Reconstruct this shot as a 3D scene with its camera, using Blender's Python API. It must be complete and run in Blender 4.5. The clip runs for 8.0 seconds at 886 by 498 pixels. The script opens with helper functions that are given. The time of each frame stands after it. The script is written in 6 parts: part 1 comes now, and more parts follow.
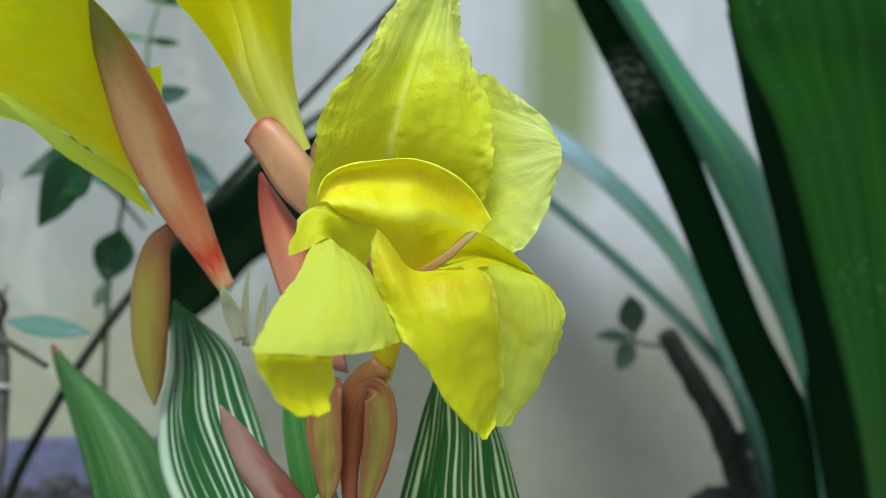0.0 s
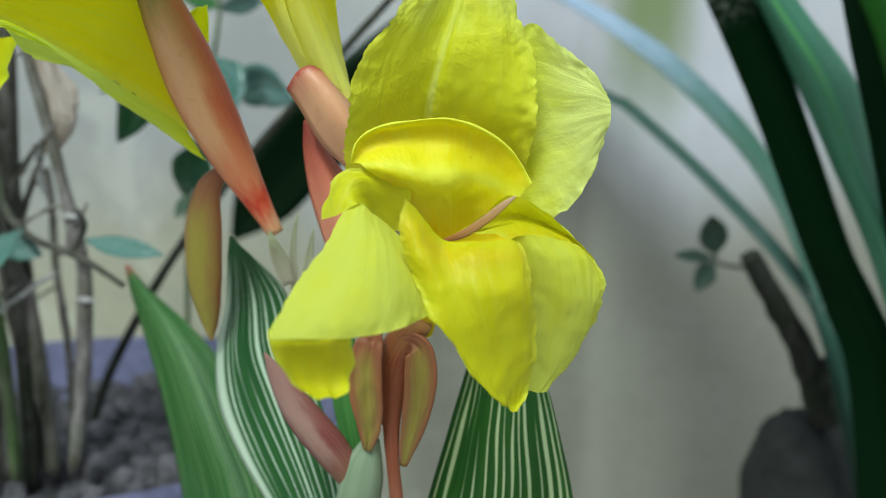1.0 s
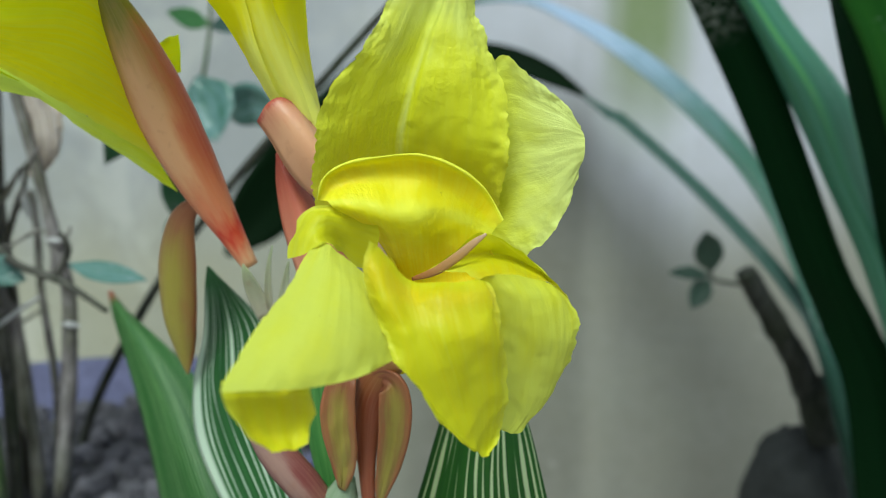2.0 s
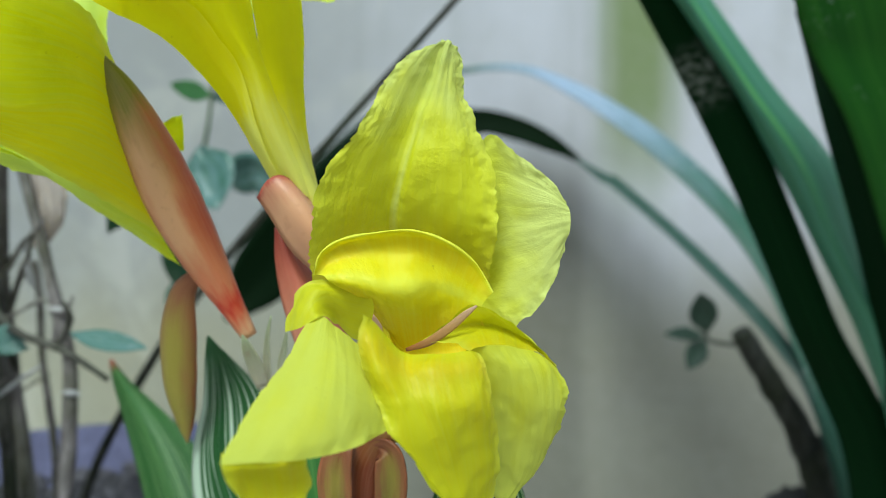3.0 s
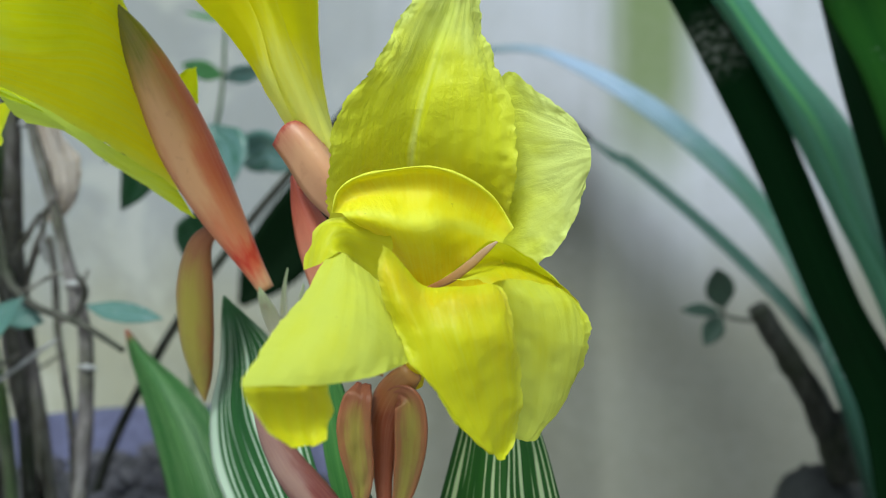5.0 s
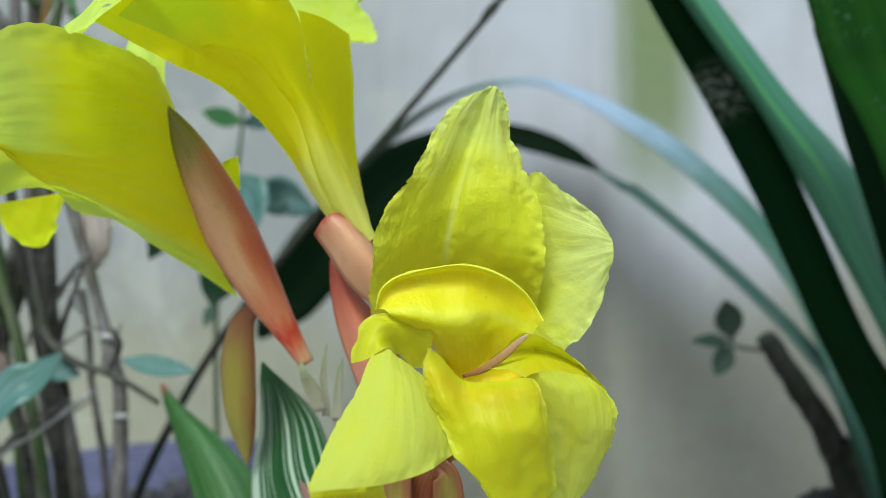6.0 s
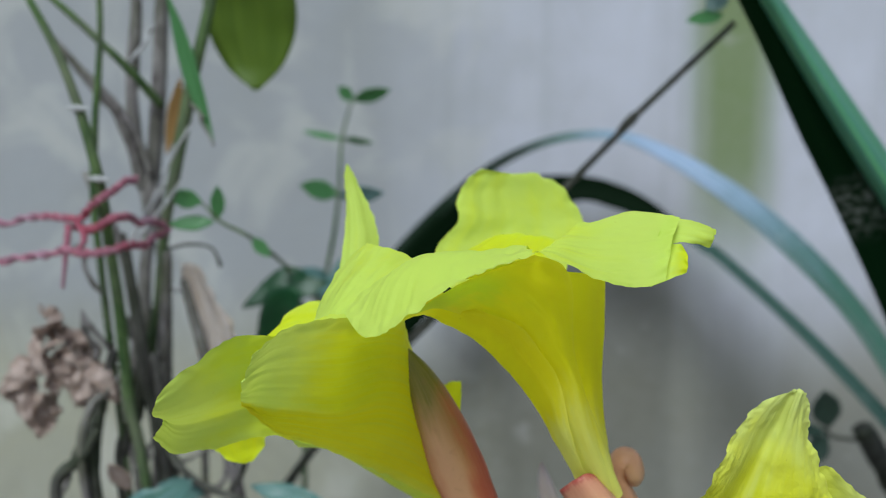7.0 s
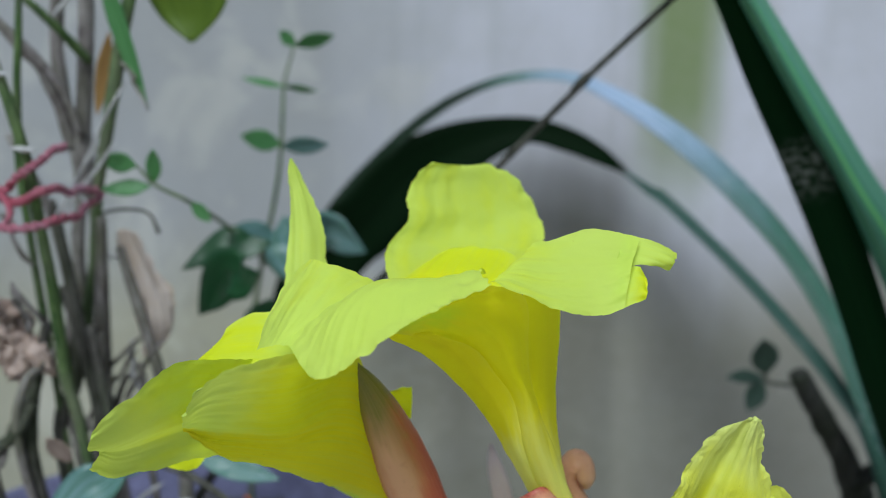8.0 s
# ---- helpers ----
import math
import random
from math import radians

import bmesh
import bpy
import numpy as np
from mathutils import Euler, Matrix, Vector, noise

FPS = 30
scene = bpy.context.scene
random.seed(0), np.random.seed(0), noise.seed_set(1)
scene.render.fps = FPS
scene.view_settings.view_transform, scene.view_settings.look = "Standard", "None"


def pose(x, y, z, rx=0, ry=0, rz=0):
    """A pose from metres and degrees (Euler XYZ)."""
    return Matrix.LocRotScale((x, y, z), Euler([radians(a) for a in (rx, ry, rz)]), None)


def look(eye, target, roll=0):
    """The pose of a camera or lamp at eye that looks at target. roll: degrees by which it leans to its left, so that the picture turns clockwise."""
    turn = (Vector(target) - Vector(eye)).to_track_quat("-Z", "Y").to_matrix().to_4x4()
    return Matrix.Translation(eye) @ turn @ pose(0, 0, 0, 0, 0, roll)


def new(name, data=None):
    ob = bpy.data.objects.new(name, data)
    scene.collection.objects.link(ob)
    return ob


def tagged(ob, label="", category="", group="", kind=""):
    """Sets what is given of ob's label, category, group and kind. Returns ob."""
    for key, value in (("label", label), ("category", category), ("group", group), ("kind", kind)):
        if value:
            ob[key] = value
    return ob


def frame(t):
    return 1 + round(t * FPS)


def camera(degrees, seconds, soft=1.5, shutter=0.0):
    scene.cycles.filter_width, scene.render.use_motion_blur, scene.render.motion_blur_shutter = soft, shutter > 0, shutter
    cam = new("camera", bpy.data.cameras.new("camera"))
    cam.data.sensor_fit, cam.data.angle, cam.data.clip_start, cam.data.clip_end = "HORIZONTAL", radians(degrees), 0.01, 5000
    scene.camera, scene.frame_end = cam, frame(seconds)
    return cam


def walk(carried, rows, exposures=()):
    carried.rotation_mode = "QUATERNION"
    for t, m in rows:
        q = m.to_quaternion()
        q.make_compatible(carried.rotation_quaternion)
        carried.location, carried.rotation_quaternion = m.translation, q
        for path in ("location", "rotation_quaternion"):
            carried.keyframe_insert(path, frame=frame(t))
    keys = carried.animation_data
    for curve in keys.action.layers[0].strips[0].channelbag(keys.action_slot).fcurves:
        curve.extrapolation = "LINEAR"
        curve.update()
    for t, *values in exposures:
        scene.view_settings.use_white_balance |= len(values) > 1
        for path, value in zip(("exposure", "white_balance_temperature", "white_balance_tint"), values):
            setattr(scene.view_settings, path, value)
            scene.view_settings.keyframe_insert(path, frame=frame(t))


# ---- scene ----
# ---------------------------------------------------------------- camera
cam = camera(53.73, 8.0, soft=0.6)
cam.data.dof.use_dof = True
cam.data.dof.focus_distance = 0.235
cam.data.dof.aperture_fstop = 9.5
# seconds, eye x y z, yaw, pitch, roll
PATH = [
    (0, 0.00000, 0.00000, 0.45000, -0.000, 0.000, 0.000),
    (0.4, 0.02295, 0.01286, 0.46015, 3.334, -5.592, 0.617),
    (0.5, 0.02391, 0.01490, 0.45925, 3.574, -5.796, 0.196),
    (0.8, 0.01757, 0.01269, 0.46483, 5.460, -6.884, 0.674),
    (1, 0.01423, 0.00866, 0.46883, 6.019, -7.137, 0.736),
    (1.2, 0.01587, 0.00930, 0.47012, 6.214, -7.703, 0.746),
    (2.3, 0.02242, 0.01734, 0.47782, 6.245, -5.689, 0.334),
    (2.5, 0.02236, 0.01481, 0.47887, 6.245, -4.925, 0.314),
    (3, 0.02482, 0.00793, 0.47977, 6.230, -2.653, -0.148),
    (3.5, 0.02452, 0.00950, 0.47082, 6.452, -2.682, -0.137),
    (4, 0.02552, 0.01755, 0.45955, 6.539, -2.514, -0.086),
    (4.5, 0.02289, 0.01103, 0.46152, 7.025, -2.542, -0.201),
    (4.7, 0.02244, 0.01028, 0.46279, 7.018, -2.888, -0.535),
    (5.8, 0.02152, -0.00111, 0.47122, 7.043, -2.334, -1.291),
    (6, 0.01640, -0.00878, 0.48832, 7.214, -2.250, -1.823),
    (6.2, 0.01207, -0.01096, 0.49208, 7.492, -1.576, -1.842),
    (6.5, -0.01103, -0.01802, 0.51130, 7.164, -2.089, -1.397),
    (6.6, -0.02441, -0.01502, 0.52364, 6.946, -2.366, -1.408),
    (7, -0.06393, 0.00250, 0.57808, 7.103, -4.395, 0.063),
    (7.5, -0.07027, 0.02404, 0.61007, 5.852, -7.303, -0.021),
    (8, -0.06750, 0.01727, 0.60536, 3.428, -9.911, 0.538),
]


def aim(x, y, z, yaw, pitch, roll):
    return Matrix.Translation((x, y, z)) @ Matrix.Rotation(radians(yaw), 4, "Z") @ Matrix.Rotation(radians(90 + pitch), 4, "X") @ Matrix.Rotation(radians(roll), 4, "Z")


walk(cam, [(t, aim(*p)) for t, *p in PATH], [(t, stops, warm, tint) for t, stops, warm, tint in ((0.0, 0.38, 6000.0, -11.0), (1.0, 0.36, 6000.0, -11.0), (3.0, 0.37, 5900.0, -11.0), (6.0, 0.39, 5900.0, -8.0), (6.6, 0.26, 5800.0, -8.0), (7.0, 0.06, 5700.0, -2.0), (7.5, 0.08, 5700.0, -2.0), (8.0, 0.05, 5700.0, -2.0))])

# ---------------------------------------------------------------- light
SUN_ELEVATION, SUN_AZIMUTH = 54.0, 189.0  # degrees; azimuth clockwise from +y
world = bpy.data.worlds.new("overcast_sky")
scene.world = world
world.use_nodes = True
wn = world.node_tree
sky = wn.nodes.new("ShaderNodeTexSky")
sky.sky_type = "NISHITA"
sky.sun_disc = False
sky.sun_elevation = radians(SUN_ELEVATION)
sky.sun_rotation = radians(SUN_AZIMUTH)
sky.dust_density = 4.0
wn.links.new(sky.outputs[0], wn.nodes["Background"].inputs[0])
wn.nodes["Background"].inputs[1].default_value = 0.07
sun_data = bpy.data.lights.new("sun", "SUN")
sun_data.energy, sun_data.angle, sun_data.color = 2.3, radians(24), (1.0, 0.99, 0.97)
sun = new("sun", sun_data)
_a, _e = radians(SUN_AZIMUTH), radians(SUN_ELEVATION)
sun.matrix_world = look((math.sin(_a) * math.cos(_e) * 3, math.cos(_a) * math.cos(_e) * 3, math.sin(_e) * 3), (0, 0, 0))


# ---------------------------------------------------------------- material tools
class Mat:
    """A node material with short calls for the nodes used here."""

    def __init__(self, name, rough=0.6):
        self.m = bpy.data.materials.new(name)
        self.m.use_nodes = True
        self.t = self.m.node_tree
        self.b = self.t.nodes["Principled BSDF"]
        self.b.inputs["Roughness"].default_value = rough

    def node(self, kind, **sets):
        n = self.t.nodes.new(kind)
        for k, v in sets.items():
            n.inputs[k.replace("_", " ")].default_value = v
        return n

    def link(self, a, b):
        self.t.links.new(a, b)

    def coords(self, which="Object", scale=(1, 1, 1), spin=0.0):
        c = self.t.nodes.new("ShaderNodeTexCoord")
        m = self.node("ShaderNodeMapping", Scale=scale, Rotation=(0, 0, spin))
        self.link(c.outputs[which], m.inputs[0])
        return m.outputs[0]

    def noise(self, vec, scale, detail=3.0, rough=0.55, distort=0.0):
        n = self.node("ShaderNodeTexNoise", Scale=scale, Detail=detail, Roughness=rough, Distortion=distort)
        self.link(vec, n.inputs["Vector"])
        return n.outputs[0]

    def ramp(self, fac, stops, ease=False):
        r = self.t.nodes.new("ShaderNodeValToRGB")
        e = r.color_ramp.elements
        if ease:
            r.color_ramp.interpolation = "EASE"
        e[0].position, e[1].position = stops[0][0], stops[-1][0]
        for p, _ in stops[1:-1]:
            e.new(p)
        for k, (p, c) in enumerate(stops):
            e[k].color = (*c, 1) if isinstance(c, tuple) else (c, c, c, 1)
        self.link(fac, r.inputs[0])
        return r.outputs[0]

    def mix(self, fac, a, b, mode="MIX"):
        n = self.t.nodes.new("ShaderNodeMix")
        n.data_type, n.blend_type = "RGBA", mode
        for v, slot in ((fac, 0), (a, 6), (b, 7)):
            if isinstance(v, (int, float)):
                n.inputs[slot].default_value = v
            elif isinstance(v, tuple):
                n.inputs[slot].default_value = (*v, 1)
            else:
                self.link(v, n.inputs[slot])
        return n.outputs[2]

    def math(self, op, a, b=0.0):
        n = self.t.nodes.new("ShaderNodeMath")
        n.operation = op
        for k, v in ((0, a), (1, b)):
            if isinstance(v, (int, float)):
                n.inputs[k].default_value = v
            else:
                self.link(v, n.inputs[k])
        return n.outputs[0]

    def split(self, vec):
        n = self.t.nodes.new("ShaderNodeSeparateXYZ")
        self.link(vec, n.inputs[0])
        return n.outputs

    def colour(self, c):
        self.link(c, self.b.inputs["Base Color"])

    def bump(self, height, strength=0.4, dist=0.001):
        n = self.node("ShaderNodeBump", Strength=strength, Distance=dist)
        self.link(height, n.inputs["Height"])
        self.link(n.outputs[0], self.b.inputs["Normal"])
        self.normal = n.outputs[0]

    def thin(self, colour, amount):
        """Lets part of the light through, as thin leaves and petals do."""
        tr = self.t.nodes.new("ShaderNodeBsdfTranslucent")
        if isinstance(colour, tuple):
            tr.inputs[0].default_value = (*colour, 1)
        else:
            self.link(colour, tr.inputs[0])
        mx = self.t.nodes.new("ShaderNodeMixShader")
        mx.inputs[0].default_value = amount
        self.link(self.b.outputs[0], mx.inputs[1])
        self.link(tr.outputs[0], mx.inputs[2])
        self.link(mx.outputs[0], self.t.nodes["Material Output"].inputs[0])


def petal_material(name, deep, mid, pale, glow=(0.86, 0.80, 0.002), through_light=0.40, rib=None, crinkled=1.0, flare=None, side=None, shine=0.32, streak=0.22):
    """rib: place across and start and end along of a whitish midrib."""
    k = Mat(name, 0.5)
    k.b.inputs["Specular IOR Level"].default_value = shine
    u, v, _ = k.split(k.coords("UV"))
    wob = k.noise(k.coords("UV", (3, 2, 1)), 2.0, 3)
    cloud = k.noise(k.coords("Object"), 75.0, 3)
    vv = k.math("ADD", v, k.math("ADD", k.math("MULTIPLY", k.math("SUBTRACT", wob, 0.5), 0.30), k.math("MULTIPLY", k.math("SUBTRACT", cloud, 0.5), 0.35)))
    base = k.ramp(vv, [(0.0, deep), (0.45, mid), (0.92, pale)], True)
    if flare:
        base = k.mix(k.math("MULTIPLY", k.ramp(vv, [(0.06, 1.0), (0.34, 0.0)], True), k.ramp(u, [(0.30, 1.0), (0.75, 0.0)], True)), base, flare)
    if side:
        across = k.math("ADD", u, k.math("MULTIPLY", k.math("SUBTRACT", wob, 0.5), 0.18))
        base = k.mix(k.ramp(across, [(side[0], 0.0), (side[1], 1.0)], True), base, side[2])
    vein = k.noise(k.coords("UV", (30, 1.3, 1)), 1.6, 4, 0.6, 0.3)
    base = k.mix(k.math("MULTIPLY", k.ramp(vein, [(0.42, 0.0), (0.66, 1.0)]), streak), base, pale)
    if rib:
        d = k.math("ABSOLUTE", k.math("SUBTRACT", k.math("ADD", u, k.math("MULTIPLY", k.math("SUBTRACT", vein, 0.5), 0.05)), rib[0]))
        line = k.math("MULTIPLY", k.ramp(d, [(0.006, 1.0), (0.07, 0.0)], True), k.ramp(v, [(rib[1], 0.0), (rib[1] + 0.12, 0.30), (rib[2] - 0.2, 0.22), (rib[2], 0.0)], True))
        base = k.mix(line, base, (0.78, 0.84, 0.52))
    rim = k.math("MINIMUM", k.math("MINIMUM", u, k.math("SUBTRACT", 1.0, u)), 0.5)
    base = k.mix(k.math("MULTIPLY", k.ramp(k.math("ADD", rim, k.math("MULTIPLY", k.math("SUBTRACT", vein, 0.5), 0.03)), [(0.0, 1.0), (0.10, 0.0)], True), min(0.35, streak * 1.6)), base, pale)
    fleck = k.noise(k.coords("Object"), 700.0, 2)
    base = k.mix(k.ramp(fleck, [(0.74, 0.0), (0.80, 0.45)]), base, (0.36, 0.30, 0.02))
    k.colour(base)
    blister = k.noise(k.coords("Object"), 420.0, 3, 0.6)
    crease = k.noise(k.coords("UV", (22, 4.0, 1), 0.15), 1.5, 3, 0.55, 0.4)
    fine = k.noise(k.coords("UV", (120, 8.0, 1)), 1.5, 2)
    rough = k.ramp(k.noise(k.coords("Object"), 60.0, 2), [(0.35, 0.25), (0.65, 1.0)])
    low = k.math("MULTIPLY", k.math("ADD", k.math("MULTIPLY", crease, 0.5), k.math("MULTIPLY", blister, 0.8)), rough)
    k.bump(k.math("ADD", low, k.math("MULTIPLY", fine, 0.03)), 0.5 * crinkled, 0.0012)
    gold = k.mix(0.35, base, glow)
    k.thin(gold, through_light)
    return k.m


PETAL = petal_material("petal_yellow", (0.72, 0.56, 0.002), (0.66, 0.65, 0.004), (0.65, 0.70, 0.11), through_light=0.34, crinkled=0.7)
PETAL_DEEP = petal_material("petal_deep_yellow", (0.82, 0.62, 0.001), (0.84, 0.75, 0.002), (0.84, 0.87, 0.09), through_light=0.25, crinkled=0.8, shine=0.3)
PETAL_FRESH = petal_material("petal_fresh_yellow", (0.86, 0.78, 0.001), (0.76, 0.84, 0.003), (0.66, 0.82, 0.15), (0.96, 0.90, 0.001), 0.42, crinkled=0.5, shine=0.16)
PETAL_FAN = petal_material("petal_fan_yellow", (0.86, 0.76, 0.001), (0.80, 0.82, 0.002), (0.64, 0.80, 0.16), (0.96, 0.90, 0.001), 0.42, crinkled=0.5, side=(0.46, 0.58, (0.88, 0.80, 0.001)), shine=0.16)
PETAL_RIBBED = petal_material("petal_yellow_ribbed", (0.74, 0.64, 0.003), (0.70, 0.71, 0.018), (0.67, 0.74, 0.20), through_light=0.22, rib=(0.475, 0.26, 0.70), crinkled=1.4, streak=0.09)
PETAL_CRISP = petal_material("petal_pale_crisp", (0.72, 0.62, 0.003), (0.68, 0.71, 0.03), (0.69, 0.75, 0.22), through_light=0.22, crinkled=0.9, streak=0.05)
PETAL_TUBE = petal_material("petal_pale_tube", (0.94, 0.84, 0.001), (0.94, 0.88, 0.002), (0.92, 0.93, 0.26), (1.0, 0.92, 0.001), 0.45, crinkled=0.12, shine=0.12, streak=0.05, flare=(0.70, 0.86, 0.03))


def bud_material(name, stops, streak=0.2, edge=None, front=None, depth=0.15, late=0.60, middle=0.72, spread=1.0):
    """Colours along a bud by stops; edge tints its sides, front the middle that faces out."""
    k = Mat(name, 0.36)
    k.b.inputs["Specular IOR Level"].default_value = 0.45
    u, v, _ = k.split(k.coords("UV"))
    wob = k.noise(k.coords("UV", (5, 3, 1)), 2.0, 3)
    vv = k.math("ADD", v, k.math("MULTIPLY", k.math("SUBTRACT", wob, 0.5), 0.20))
    base = k.ramp(vv, stops)
    lines = k.noise(k.coords("UV", (70, 1.6, 1)), 1.5, 4)
    if front or edge:
        d = k.math("ADD", k.math("ABSOLUTE", k.math("MULTIPLY", k.math("SUBTRACT", u, middle), spread)), k.math("MULTIPLY", k.math("SUBTRACT", wob, 0.5), 0.16))
        past = k.ramp(vv, [(0.16, 0.0), (0.42, 1.0), (late, 1.0), (late + 0.14, 0.0)], True)
        if front:
            base = k.mix(k.math("MULTIPLY", past, k.ramp(d, [(0.02, 0.75), (0.13, 0.0)], True)), base, front)
        if edge:
            base = k.mix(k.math("MULTIPLY", past, k.ramp(d, [(0.09, 0.0), (0.21, 0.9)], True)), base, edge)
    base = k.mix(k.math("MULTIPLY", k.ramp(lines, [(0.4, 0.0), (0.7, 1.0)]), streak), base, (0.70, 0.42, 0.26))
    spots = k.noise(k.coords("Object"), 240.0, 3)
    base = k.mix(k.ramp(spots, [(0.60, 0.0), (0.75, 0.2)]), base, (0.34, 0.12, 0.06))
    k.colour(base)
    k.bump(k.math("ADD", k.math("MULTIPLY", lines, 0.4), k.math("MULTIPLY", spots, 0.5)), 0.4, 0.0006)
    k.thin(base, depth)
    return k.m


BUD = bud_material("bud_salmon", [(0.0, (0.10, 0.11, 0.008)), (0.20, (0.21, 0.18, 0.018)), (0.34, (0.48, 0.24, 0.08)), (0.47, (0.66, 0.29, 0.13)), (0.62, (0.62, 0.20, 0.09)), (0.76, (0.72, 0.24, 0.12)), (0.83, (0.62, 0.035, 0.015)), (0.88, (0.70, 0.13, 0.06)), (0.97, (0.80, 0.44, 0.25))], 0.14, (0.50, 0.09, 0.05), (0.80, 0.46, 0.25), 0.06)
SEPAL = bud_material("sepal_salmon_green", [(0.0, (0.26, 0.08, 0.04)), (0.18, (0.34, 0.14, 0.06)), (0.5, (0.40, 0.27, 0.06)), (1.0, (0.38, 0.25, 0.07))], 0.12, (0.42, 0.11, 0.055), (0.42, 0.38, 0.05), 0.14, 0.85, 0.74, 0.75)
SEPAL_BENT = bud_material("sepal_bent_salmon", [(0.0, (0.24, 0.07, 0.04)), (0.2, (0.30, 0.10, 0.05)), (0.5, (0.36, 0.19, 0.06)), (1.0, (0.36, 0.22, 0.07))], 0.12, (0.42, 0.11, 0.06), (0.40, 0.36, 0.055), 0.2, 0.95, 0.5, 0.34)
BRACT = bud_material("bract_pink", [(0.0, (0.42, 0.05, 0.05)), (0.07, (0.60, 0.25, 0.16)), (0.3, (0.70, 0.37, 0.22)), (0.6, (0.66, 0.33, 0.20)), (1.0, (0.70, 0.44, 0.26))], 0.3)
BRACT_RED = bud_material("bract_red", [(0.0, (0.36, 0.03, 0.03)), (0.25, (0.52, 0.10, 0.07)), (0.6, (0.62, 0.22, 0.14)), (1.0, (0.60, 0.24, 0.20))], 0.25)
PINK_BUD = bud_material("bud_dusky_pink", [(0.0, (0.28, 0.15, 0.14)), (0.3, (0.32, 0.18, 0.17)), (0.6, (0.20, 0.045, 0.045)), (1.0, (0.36, 0.22, 0.13))], 0.12, (0.19, 0.05, 0.05), (0.40, 0.25, 0.22))
STALK_RED = bud_material("stalk_red", [(0.0, (0.36, 0.17, 0.05)), (0.3, (0.24, 0.05, 0.018)), (0.7, (0.32, 0.08, 0.04)), (1.0, (0.5, 0.24, 0.16))], 0.15)
LILAC_TIP = bud_material("bract_lilac_white", [(0.0, (0.34, 0.24, 0.28)), (0.2, (0.56, 0.48, 0.52)), (0.5, (0.66, 0.56, 0.54)), (1.0, (0.66, 0.50, 0.44))], 0.25)
PAPERY = bud_material("papery_bract", [(0.0, (0.70, 0.66, 0.56)), (1.0, (0.56, 0.64, 0.42))], 0.1, None, None, 0.5)
ANTHER = bud_material("anther_pink", [(0.0, (0.34, 0.11, 0.012)), (0.5, (0.50, 0.28, 0.12)), (1.0, (0.56, 0.37, 0.26))], 0.1)


LILY_FOOT = Vector((0.30, 0.70, 0.0))


